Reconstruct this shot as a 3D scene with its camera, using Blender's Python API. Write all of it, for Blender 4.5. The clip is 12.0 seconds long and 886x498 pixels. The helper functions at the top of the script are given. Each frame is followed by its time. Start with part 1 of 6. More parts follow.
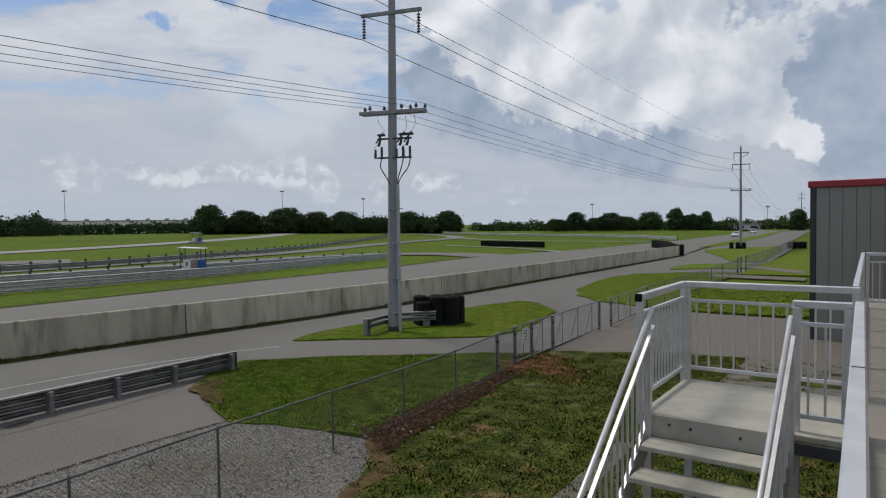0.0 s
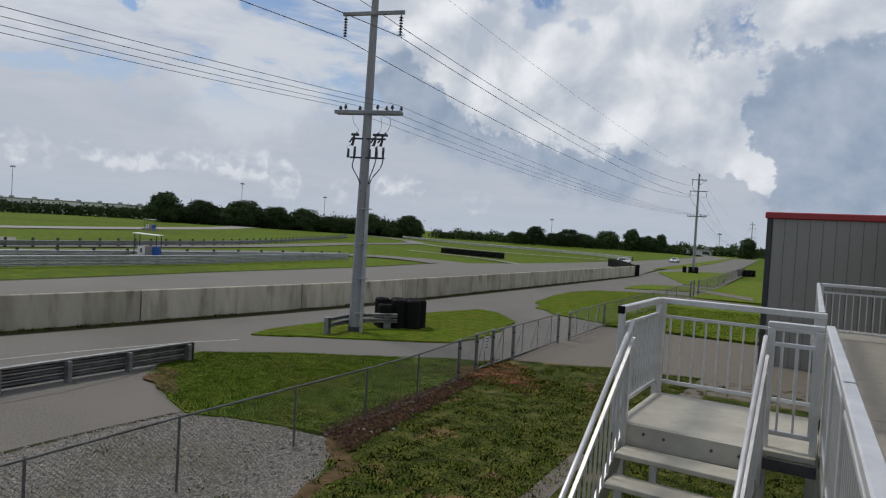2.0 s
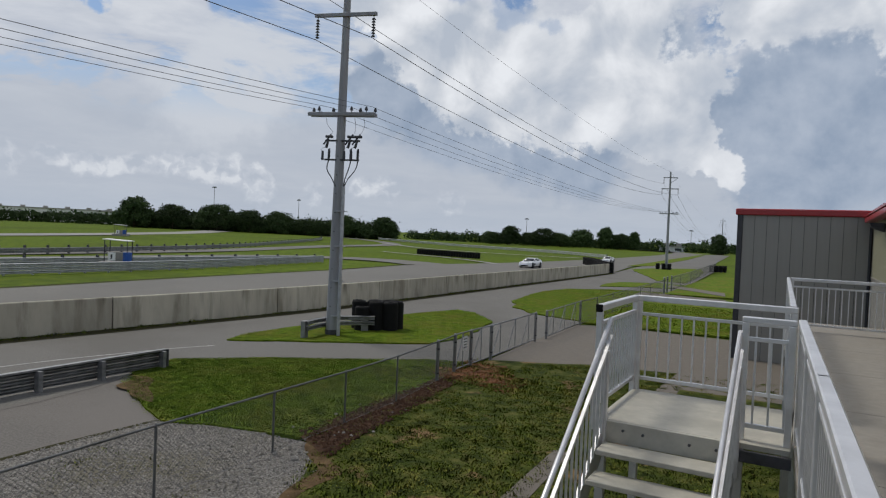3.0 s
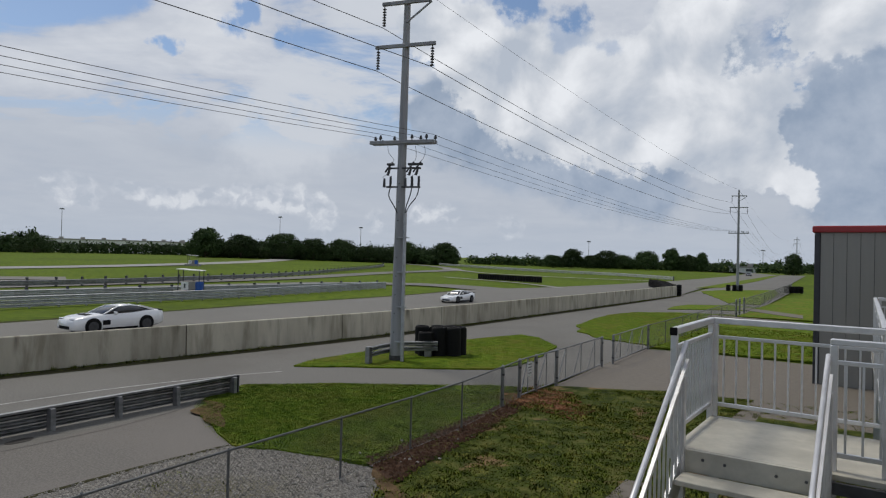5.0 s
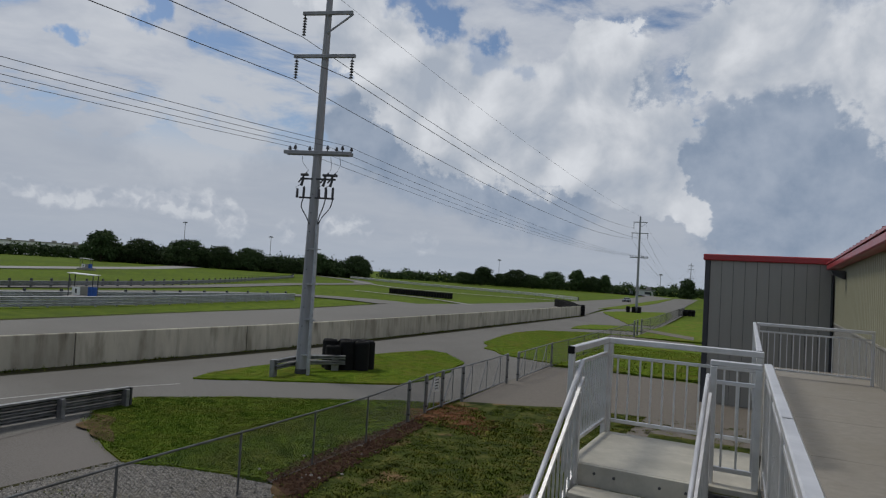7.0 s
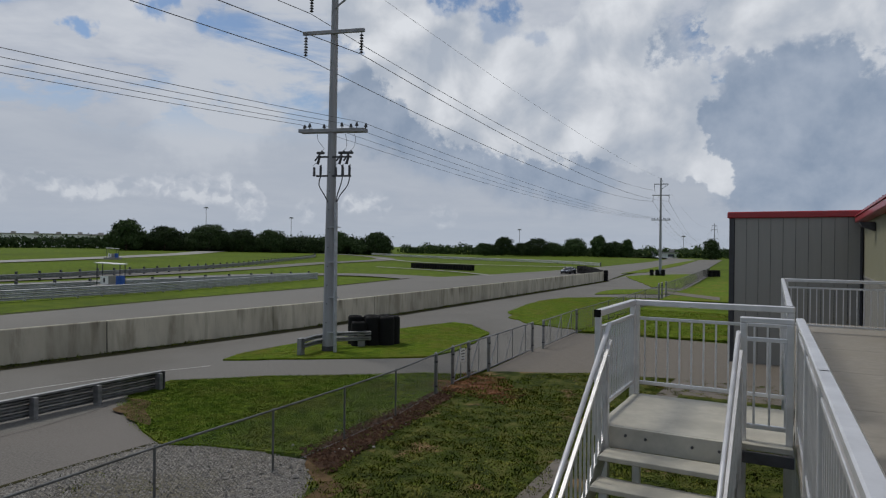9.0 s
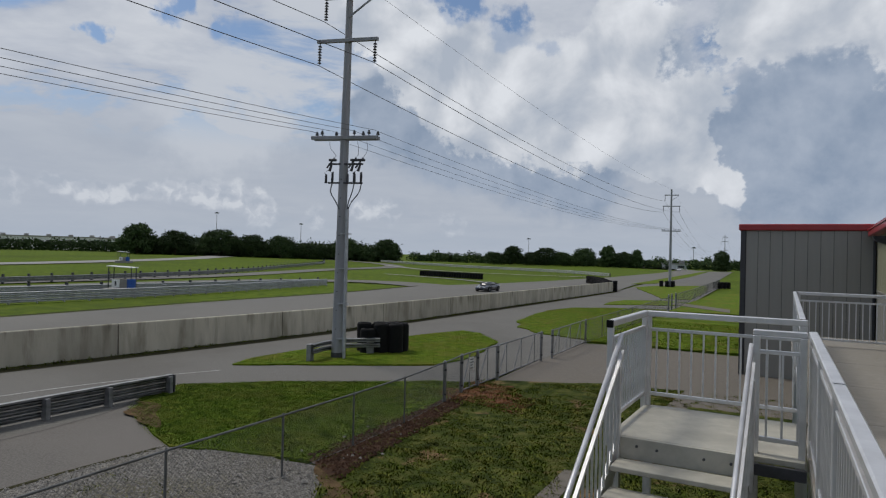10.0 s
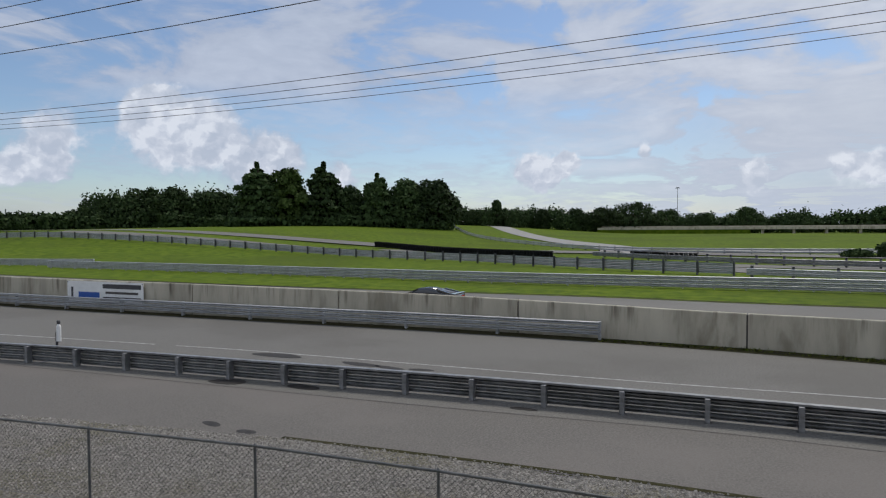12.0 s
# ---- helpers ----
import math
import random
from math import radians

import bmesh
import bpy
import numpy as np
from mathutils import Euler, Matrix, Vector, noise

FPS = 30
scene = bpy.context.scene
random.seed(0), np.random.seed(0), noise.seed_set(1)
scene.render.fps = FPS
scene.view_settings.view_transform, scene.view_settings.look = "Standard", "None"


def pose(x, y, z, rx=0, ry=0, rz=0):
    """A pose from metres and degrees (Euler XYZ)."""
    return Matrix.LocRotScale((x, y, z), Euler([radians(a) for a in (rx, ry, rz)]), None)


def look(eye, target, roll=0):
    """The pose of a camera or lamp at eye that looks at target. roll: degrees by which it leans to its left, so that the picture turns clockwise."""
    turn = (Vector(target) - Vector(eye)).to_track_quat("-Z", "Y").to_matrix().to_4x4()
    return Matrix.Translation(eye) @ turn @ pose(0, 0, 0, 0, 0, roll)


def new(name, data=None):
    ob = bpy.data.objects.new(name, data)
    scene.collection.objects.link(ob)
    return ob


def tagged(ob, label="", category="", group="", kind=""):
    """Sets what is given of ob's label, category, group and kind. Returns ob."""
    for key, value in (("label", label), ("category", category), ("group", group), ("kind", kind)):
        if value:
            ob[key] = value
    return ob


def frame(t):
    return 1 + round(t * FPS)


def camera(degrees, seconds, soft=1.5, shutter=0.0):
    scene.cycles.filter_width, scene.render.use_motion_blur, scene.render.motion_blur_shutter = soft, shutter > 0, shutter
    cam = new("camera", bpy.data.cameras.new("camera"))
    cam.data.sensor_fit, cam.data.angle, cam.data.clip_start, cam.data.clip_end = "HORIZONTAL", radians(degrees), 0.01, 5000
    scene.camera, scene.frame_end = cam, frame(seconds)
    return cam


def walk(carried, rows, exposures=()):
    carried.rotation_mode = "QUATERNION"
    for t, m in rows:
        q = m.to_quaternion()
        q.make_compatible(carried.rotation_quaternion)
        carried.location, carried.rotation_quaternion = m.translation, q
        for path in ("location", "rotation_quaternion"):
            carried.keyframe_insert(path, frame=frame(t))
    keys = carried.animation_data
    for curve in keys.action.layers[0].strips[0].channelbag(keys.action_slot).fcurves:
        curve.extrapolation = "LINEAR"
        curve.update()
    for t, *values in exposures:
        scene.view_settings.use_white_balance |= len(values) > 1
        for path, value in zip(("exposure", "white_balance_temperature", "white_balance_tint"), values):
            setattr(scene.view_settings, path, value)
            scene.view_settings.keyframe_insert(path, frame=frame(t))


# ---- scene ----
cam = camera(68.2, 12.0, soft=1.2, shutter=0.0)
PATH = [
    (0, (1.467, -0.341, 4.352), (0.317, 1.294, 4.277), -0.8),
    (0.5, (1.405, -0.517, 4.319), (0.249, 1.114, 4.246), -0.3),
    (1, (1.294, -0.559, 4.313), (0.282, 1.165, 4.24), 4.1),
    (1.5, (1.254, -0.533, 4.305), (0.164, 1.143, 4.25), 3.7),
    (2, (1.253, -0.583, 4.299), (0.208, 1.122, 4.245), 3.3),
    (2.5, (1.254, -0.582, 4.304), (0.27, 1.158, 4.247), 1.2),
    (3, (1.233, -0.605, 4.308), (0.252, 1.137, 4.26), 2.4),
    (3.5, (1.207, -0.6, 4.307), (0.124, 1.081, 4.299), 0.1),
    (5.5, (1.176, -0.615, 4.294), (0.033, 1.026, 4.324), 1.6),
    (6, (1.191, -0.48, 4.291), (0.346, 1.33, 4.399), 2.1),
    (6.5, (1.261, -0.713, 4.312), (0.387, 1.081, 4.449), 3.5),
    (7, (1.244, -0.672, 4.309), (0.331, 1.106, 4.387), 3.4),
    (7.2, (1.229, -0.661, 4.311), (0.298, 1.107, 4.378), 3.6),
    (8.8, (1.207, -0.621, 4.277), (0.22, 1.119, 4.268), 0.7),
    (9, (1.217, -0.627, 4.28), (0.252, 1.124, 4.273), 0.6),
    (9.5, (1.232, -0.673, 4.282), (0.299, 1.096, 4.29), 1.2),
    (10, (1.199, -0.7, 4.283), (0.21, 1.038, 4.3), 1.4),
    (10.5, (1.152, -0.742, 4.279), (-0.039, 0.865, 4.283), 1.4),
    (11, (1.05, -0.807, 4.267), (-0.461, 0.503, 4.256), 0.5),
    (11.2, (0.924, -0.842, 4.246), (-0.801, 0.169, 4.237), 0.7),
    (11.5, (0.656, -0.83, 4.183), (-1.316, -0.498, 4.153), 0.7),
    (11.8, (0.338, -0.864, 4.186), (-1.633, -1.201, 4.139), 0.3),
    (12, (0.162, -0.955, 4.16), (-1.647, -1.805, 4.099), -0.3),
]
walk(cam, [(t, look(eye, target, roll)) for t, eye, target, roll in PATH],
     [(0, 0, 6500, 10), (6.0, 0, 6500, 10), (6.5, -0.2, 6430, 10), (7, -0.26, 6420, 10), (9, -0.19, 6430, 10), (10, -0.16, 6420, 10), (11, -0.1, 6420, 10), (11.5, -0.08, 6400, 10), (12, 0.14, 6350, 11)])

# ---- sky and sun ----
SUN_AZ, SUN_EL = 80.0, 56.0          # degrees to the left of +y, and above the ground
world = bpy.data.worlds.new("sky")
scene.world = world
world.use_nodes = True
scene.view_settings.exposure = 0.0


class Nodes:
    """Short hand for wiring shader nodes."""

    def __init__(self, tree):
        self.tree = tree
        tree.nodes.clear()

    def add(self, kind, **values):
        n = self.tree.nodes.new(kind)
        for key, value in values.items():
            setattr(n, key, value)
        return n

    def link(self, a, b):
        self.tree.links.new(a, b)

    def put(self, socket, value):
        if isinstance(value, bpy.types.NodeSocket):
            self.link(value, socket)
        else:
            socket.default_value = value

    def math(self, op, a, b=0.0, clamp=False):
        n = self.add("ShaderNodeMath", operation=op, use_clamp=clamp)
        self.put(n.inputs[0], a)
        self.put(n.inputs[1], b)
        return n.outputs[0]

    def vmath(self, op, a, b=(0, 0, 0)):
        n = self.add("ShaderNodeVectorMath", operation=op)
        self.put(n.inputs[0], a)
        self.put(n.inputs[1], b)
        return n.outputs["Value"] if op == "DOT_PRODUCT" else n.outputs[0]

    def noise(self, vec, scale, detail=4.0, rough=0.55, distort=0.0):
        n = self.add("ShaderNodeTexNoise")
        self.put(n.inputs["Vector"], vec)
        self.put(n.inputs["Scale"], scale)
        n.inputs["Detail"].default_value = detail
        n.inputs["Roughness"].default_value = rough
        n.inputs["Distortion"].default_value = distort
        return n.outputs[0]

    def ramp(self, fac, stops):
        n = self.add("ShaderNodeValToRGB")
        el = n.color_ramp.elements
        while len(el) < len(stops):
            el.new(0.5)
        for e, (pos, col) in zip(el, stops):
            e.position = pos
            e.color = (*col, 1) if len(col) == 3 else col
        self.put(n.inputs[0], fac)
        return n.outputs[0]

    def step(self, x, lo, hi):
        n = self.add("ShaderNodeMapRange", interpolation_type="SMOOTHSTEP")
        self.put(n.inputs[0], x)
        n.inputs[1].default_value, n.inputs[2].default_value = lo, hi
        return n.outputs[0]

    def mix(self, fac, a, b):
        n = self.add("ShaderNodeMix", data_type="RGBA")
        self.put(n.inputs[0], fac)
        for s, v in ((n.inputs[6], a), (n.inputs[7], b)):
            self.put(s, v if isinstance(v, bpy.types.NodeSocket) else (*v, 1))
        return n.outputs[2]


def aim(yaw, elev):
    y, e = radians(yaw), radians(elev)
    return Vector((-math.sin(y) * math.cos(e), math.cos(y) * math.cos(e), math.sin(e)))


# clouds, each as degrees to the left of +y, degrees up, and radius
DARK_CLOUD = [(36.3, 13.4, 1.9), (33.5, 11.8, 3.0), (30.5, 10, 3.4), (26.5, 8, 2.8), (22, 7, 2.8), (17, 6.4, 2.8), (2, 9, 4.6), (-3, 8, 5.0), (3, 12.6, 2.6), (-6, 11, 4.0), (5.5, 7.2, 2.2), (11, 16.8, 2.0), (22, 11.0, 1.5), (16.5, 12.2, 1.4)]
WHITE_CLOUD = [(33.5, 18, 3.2), (29, 15.2, 3.8), (24.5, 13.6, 4.4), (19.5, 12.2, 4.6), (15, 12, 3.8), (11, 9.6, 2.5), (37, 22, 3.4), (20.5, 15.0, 2.6), (8, 7.6, 1.8), (6.2, 5.6, 1.3), (-8, 19, 5.5), (-14, 12, 6.0), (-1, 20, 3.6), (5, 19, 3.4), (9, 12.5, 2.4), (14, 20, 3.0)]
BLUE_GAP = [(31.8, 23.2, 1.7), (29.4, 20.6, 1.4), (27.6, 21.6, 1.6), (24.4, 18.8, 1.6), (20.8, 17.9, 1.1), (-4, 23.6, 2.8), (53, 19, 1.6), (60, 20.5, 2.0), (48, 18, 1.2), (57, 16.6, 0.9), (65, 17.5, 1.1), (106, 17, 1.7), (112, 12.5, 2.0), (93, 9.5, 1.2), (98, 19, 1.6), (88, 20.5, 1.5)]
PALE_VEIL = [(42, 16, 4.0), (46, 12, 4.0), (39.5, 20, 3.2), (51, 10, 3.5), (37.5, 16.5, 2.2)]
HEAPS = [(138, 7.5, 3.0), (139, 9.6, 1.8), (134.5, 8.2, 2.4), (129, 6.3, 2.0), (146, 7, 2.4), (148.7, 4.4, 1.2), (145.9, 4.5, 0.8), (107.7, 5.2, 1.7), (104.3, 5.6, 1.1), (106, 4.4, 1.2), (89.7, 4.7, 1.0), (90, 3.6, 0.9), (83.7, 4.4, 1.3), (81.5, 4.5, 0.9), (80.5, 4.0, 1.4),
         (65.6, 4.6, 1.1), (63.6, 4.2, 1.3), (60.6, 4.7, 0.8), (58.6, 4.3, 1.1), (54.8, 4.6, 0.9), (52.6, 4.8, 1.1), (50.2, 4.7, 1.2), (47.8, 4.5, 1.3), (45.4, 4.2, 1.0), (56.7, 4.0, 0.8), (131, 4.2, 2.2), (124, 4.2, 1.6), (98, 6.5, 0.7), (72, 4.4, 1.2), (70, 4.9, 0.9), (37, 3.8, 1.0), (34.5, 3.4, 1.2), (40.6, 2.8, 1.1), (29, 2.6, 1.2), (45, 2.3, 1.2)]


def build_sky():
    s = Nodes(world.node_tree)
    way = s.add("ShaderNodeTexCoord").outputs["Generated"]
    sep = s.add("ShaderNodeSeparateXYZ")
    s.link(way, sep.inputs[0])
    x, y, z = sep.outputs
    up = s.math("MAXIMUM", z, 0.0)
    sky = s.add("ShaderNodeTexSky", sky_type="NISHITA", sun_disc=False)
    sky.sun_elevation, sky.sun_rotation = radians(SUN_EL), radians(-SUN_AZ)
    sky.altitude, sky.dust_density, sky.ozone_density = 150, 0.7, 3.0
    blue = s.add("ShaderNodeBackground")
    s.link(sky.outputs[0], blue.inputs[0])
    blue.inputs[1].default_value = 0.092
    # the sky as a chart: degrees to the left of +y, and degrees up
    chart = s.add("ShaderNodeCombineXYZ")
    az = s.math("MULTIPLY", s.math("ARCTAN2", s.math("MULTIPLY", x, -1.0), y), 57.2958)
    el = s.math("MULTIPLY", s.math("ARCSINE", z), 57.2958)
    s.link(az, chart.inputs[0])
    s.link(el, chart.inputs[1])
    chart = chart.outputs[0]

    def drift(scale, amount):
        n = s.add("ShaderNodeTexNoise")
        s.link(chart, n.inputs["Vector"])
        n.inputs["Scale"].default_value, n.inputs["Detail"].default_value = scale, 5.0
        v = s.add("ShaderNodeVectorMath", operation="SCALE")
        s.link(s.vmath("SUBTRACT", n.outputs["Color"], (0.5, 0.5, 0.5)), v.inputs[0])
        v.inputs["Scale"].default_value = amount
        return s.vmath("MULTIPLY", v.outputs[0], (1.0, 0.75, 0.0))

    wild = s.vmath("ADD", s.vmath("ADD", chart, drift(0.16, 7.0)), drift(0.6, 2.4))
    mild = s.vmath("ADD", s.vmath("ADD", chart, drift(0.8, 1.6)), drift(2.2, 0.4))
    curl = s.math("SUBTRACT", s.noise(mild, 0.55, 4, 0.5), s.noise(s.vmath("ADD", mild, (0.3, 0.6, 0.0)), 0.55, 4, 0.5))
    puff = s.noise(chart, 0.15, 8, 0.5, 0.25)
    above = s.noise(s.vmath("ADD", chart, (1.0, 1.5, 0.0)), 0.15, 8, 0.5, 0.25)
    relief = s.math("MULTIPLY", s.math("SUBTRACT", puff, above), 2.0)
    fine = s.math("SUBTRACT", s.noise(chart, 0.9, 7, 0.62), 0.5)

    def field(circles, lo, hi, rag=0.6, at=wild):
        total = None
        for cx, cy, r in circles:
            d = s.add("ShaderNodeVectorMath", operation="DISTANCE")
            s.link(at, d.inputs[0])
            d.inputs[1].default_value = (cx, cy, 0)
            q = s.math("MULTIPLY", d.outputs["Value"], 1.0 / r)
            f = s.math("POWER", 0.5, s.math("MULTIPLY", q, q))
            total = f if total is None else s.math("ADD", total, f)
        return s.step(s.math("ADD", total, s.math("MULTIPLY", fine, rag)), lo, hi)

    # the layer overhead, in perspective
    den = s.math("ADD", up, 0.13)
    flat = s.add("ShaderNodeCombineXYZ")
    s.link(s.math("DIVIDE", x, den), flat.inputs[0])
    s.link(s.math("DIVIDE", y, den), flat.inputs[1])
    layer = flat.outputs[0]
    n1 = s.noise(layer, 1.3, 8, 0.58, 0.5)
    n3 = s.noise(layer, 5.0, 6, 0.6, 0.3)
    thin = s.step(az, 86.0, 150.0)
    cover = s.math("ADD", n1, s.math("MULTIPLY", thin, -0.055))
    cover = s.math("ADD", cover, s.math("MULTIPLY", s.math("SUBTRACT", n3, 0.5), 0.14))
    veil = s.step(cover, 0.37, 0.50)
    # the low sky is closed towards +y and -x, and open blue towards -y
    closed = s.math("MULTIPLY", s.step(el, 13.5, 8.0), s.step(az, 112.0, 72.0))
    opened = s.math("MULTIPLY", s.step(el, 12.5, 9.5), s.step(az, 88.0, 118.0))
    opened = s.math("MULTIPLY", opened, s.math("ADD", s.math("MULTIPLY", s.step(n3, 0.35, 0.62), -0.4), 0.95))
    veil = s.math("MAXIMUM", veil, closed)
    veil = s.math("MULTIPLY", veil, s.math("SUBTRACT", 1.0, opened))
    tone = s.ramp(n1, [(0.34, (0.56, 0.625, 0.72)), (0.46, (0.69, 0.72, 0.78)), (0.62, (0.86, 0.87, 0.89))])
    tone = s.vmath("MULTIPLY", tone, s.ramp(n3, [(0.3, (0.90, 0.91, 0.93)), (0.7, (1.06, 1.05, 1.04))]))
    even = s.math("MULTIPLY", closed, 0.8)
    tone = s.mix(even, tone, (0.62, 0.655, 0.71))
    gap = field(BLUE_GAP, 0.42, 0.85, 0.8)
    white = field(WHITE_CLOUD, 0.50, 0.74, 0.8)
    dark = field(DARK_CLOUD, 0.30, 0.85, 0.4)
    heap = field(HEAPS, 0.40, 0.86, 0.7, mild)
    lit = s.ramp(s.math("ADD", relief, 0.5), [(0.2, (0.62, 0.665, 0.73)), (0.45, (0.79, 0.81, 0.84)), (0.64, (0.95, 0.95, 0.955)), (0.85, (1.10, 1.09, 1.08))])
    murk = s.ramp(s.math("ADD", s.math("ADD", s.math("MULTIPLY", relief, 0.7), s.math("MULTIPLY", fine, 0.35)), 0.5), [(0.3, (0.385, 0.462, 0.575)), (0.7, (0.56, 0.62, 0.71))])
    tone = s.mix(s.math("MULTIPLY", field(PALE_VEIL, 0.3, 1.0, 0.5), 0.8), tone, (0.82, 0.835, 0.86))
    col = s.mix(dark, tone, murk)
    col = s.mix(white, col, lit)
    # the sky opposite the sun is darker and bluer
    col = s.mix(s.step(az, 72.0, 132.0), col, s.vmath("MULTIPLY", col, (0.69, 0.74, 0.825)))
    heap_lit = s.ramp(s.math("ADD", s.math("ADD", s.math("MULTIPLY", curl, 1.6), s.math("MULTIPLY", relief, 0.4)), 0.5), [(0.3, (0.62, 0.66, 0.72)), (0.5, (0.76, 0.78, 0.82)), (0.68, (0.98, 0.98, 0.98))])
    col = s.mix(s.math("MULTIPLY", heap, 0.75), col, heap_lit)
    haze = s.step(up, 0.07, 0.0)
    col = s.mix(s.math("MULTIPLY", haze, 0.55), col, (0.60, 0.655, 0.73))
    col = s.vmath("MULTIPLY", col, (0.955, 0.995, 1.055))
    gap = s.math("MULTIPLY", gap, s.math("SUBTRACT", 1.0, s.math("MULTIPLY", white, 0.6)))
    mask = s.math("MAXIMUM", veil, s.math("MAXIMUM", dark, white))
    mask = s.math("MULTIPLY", mask, s.math("SUBTRACT", 1.0, gap))
    mask = s.math("MAXIMUM", s.math("MAXIMUM", mask, heap), s.math("MULTIPLY", haze, 0.55), True)
    cloud = s.add("ShaderNodeBackground")
    s.link(col, cloud.inputs[0])
    cloud.inputs[1].default_value = 0.76
    mixer = s.add("ShaderNodeMixShader")
    s.link(mask, mixer.inputs[0])
    s.link(blue.outputs[0], mixer.inputs[1])
    s.link(cloud.outputs[0], mixer.inputs[2])
    s.link(mixer.outputs[0], s.add("ShaderNodeOutputWorld").inputs[0])


build_sky()
sun = new("sun", bpy.data.lights.new("sun", "SUN"))
sun.data.energy, sun.data.angle, sun.data.color = 1.9, radians(14), (1.0, 0.94, 0.84)
sun.matrix_world = look(aim(SUN_AZ, SUN_EL) * 200, (0, 0, 0))


# ---- materials ----
def surface(name, tones, scale, rough=0.8, bump=0.0, bump_scale=None, metal=0.0, stains=None, stain_scale=0.4,
            stain_amount=0.5, spread=0.0, stretch=(1, 1, 1), coat=0.0, detail=6, sheen=0.5, stain_edge=(0.45, 0.66), drips=None):
    """tones: ramp stops of the fine grain. stains: a second colour in large patches. spread: how much pieces differ."""
    m = bpy.data.materials.new(name)
    m.use_nodes = True
    s = Nodes(m.node_tree)
    at = s.add("ShaderNodeTexCoord").outputs["Object"]
    if stretch != (1, 1, 1):
        at = s.vmath("MULTIPLY", at, stretch)
    grain = s.noise(at, scale, detail, 0.6)
    col = s.ramp(grain, tones)
    if stains:
        patch = s.step(s.noise(at, stain_scale, 5, 0.6, 0.4), *stain_edge)
        col = s.mix(s.math("MULTIPLY", patch, stain_amount), col, stains)
    if drips:
        # dark runs of dirt below the top edge
        raw = s.add("ShaderNodeTexCoord").outputs["Object"]
        height = s.add("ShaderNodeSeparateXYZ")
        s.link(raw, height.inputs[0])
        runs = s.step(s.noise(s.vmath("MULTIPLY", raw, (1, 1, 0.06)), 1.9, 5, 0.65), 0.53, 0.70)
        runs = s.math("MULTIPLY", runs, s.step(s.math("ADD", height.outputs[2], s.math("MULTIPLY", grain, 0.6)), 0.75, 1.55))
        col = s.mix(s.math("MULTIPLY", runs, 0.75), col, drips)
    if spread:
        rnd = s.add("ShaderNodeObjectInfo").outputs["Random"]
        k = s.math("ADD", s.math("MULTIPLY", rnd, 2 * spread), 1 - spread)
        v = s.add("ShaderNodeVectorMath", operation="SCALE")
        s.link(col, v.inputs[0])
        s.link(k, v.inputs["Scale"])
        col = v.outputs[0]
    b = s.add("ShaderNodeBsdfPrincipled")
    s.link(col, b.inputs["Base Color"])
    b.inputs["Roughness"].default_value, b.inputs["Metallic"].default_value = rough, metal
    b.inputs["Coat Weight"].default_value = coat
    b.inputs["Specular IOR Level"].default_value = sheen
    s.put(b.inputs["Roughness"], s.math("ADD", s.math("MULTIPLY", grain, 0.2), rough - 0.1, True))
    if bump:
        n = s.add("ShaderNodeBump")
        n.inputs["Strength"].default_value, n.inputs["Distance"].default_value = bump, 0.02
        s.link(s.noise(at, bump_scale or scale * 3, 6, 0.65), n.inputs["Height"])
        s.link(n.outputs[0], b.inputs["Normal"])
    s.link(b.outputs[0], s.add("ShaderNodeOutputMaterial").inputs[0])
    return m


def two(a, b):
    return [(0.3, a), (0.7, b)]


GRASS = surface("meadow", [(0.34, (0.052, 0.088, 0.005)), (0.5, (0.090, 0.136, 0.008)), (0.66, (0.128, 0.168, 0.0155))], 0.9, 0.95, 0.5, 20,
                stains=(0.062, 0.086, 0.011), stain_scale=0.045, stain_amount=0.6, sheen=0.08)
TURF = surface("lawn", [(0.34, (0.050, 0.090, 0.0055)), (0.5, (0.098, 0.160, 0.009)), (0.66, (0.150, 0.198, 0.019))], 2.5, 0.95, 0.7, 30,
               stains=(0.166, 0.14, 0.0281), stain_scale=0.6, stain_amount=0.6, sheen=0.08)
YARD = surface("worn lawn", [(0.36, (0.022, 0.032, 0.007)), (0.5, (0.052, 0.068, 0.012)), (0.64, (0.105, 0.105, 0.03))], 2.2, 0.95, 0.8, 30,
               stains=(0.24, 0.15, 0.08), stain_scale=0.75, stain_amount=0.85, sheen=0.08, stain_edge=(0.56, 0.66))
DIRT = surface("red clay", [(0.3, (0.085, 0.042, 0.022)), (0.55, (0.185, 0.082, 0.038)), (0.75, (0.27, 0.15, 0.082))], 3, 0.95, 0.9, 25,
               stains=(0.075, 0.0605, 0.018), stain_scale=1.4, stain_amount=0.8, sheen=0.1)
SOIL = surface("tan bare soil", two((0.0713, 0.044, 0.0207), (0.168, 0.111, 0.0605)), 5, 0.95, 0.8, 30, stains=(0.0454, 0.0367, 0.0144), stain_scale=1.6, stain_amount=0.6, sheen=0.1)
MULCH = surface("dark soil", [(0.3, (0.03375, 0.0195, 0.01275)), (0.7, (0.105, 0.05625, 0.03375))], 9, 0.95, 1.0, 30, sheen=0.12)
GRAVEL = surface("gravel bed", [(0.36, (0.07, 0.063, 0.053)), (0.5, (0.19, 0.178, 0.158)), (0.64, (0.33, 0.31, 0.28))], 24, 0.95, 1.0, 45,
                 stains=(0.125, 0.112, 0.062), stain_scale=0.5, stain_amount=0.55, sheen=0.12)
STONE = surface("crushed limestone", two((0.06, 0.054, 0.047), (0.40, 0.375, 0.335)), 9, 0.9, 0.3)
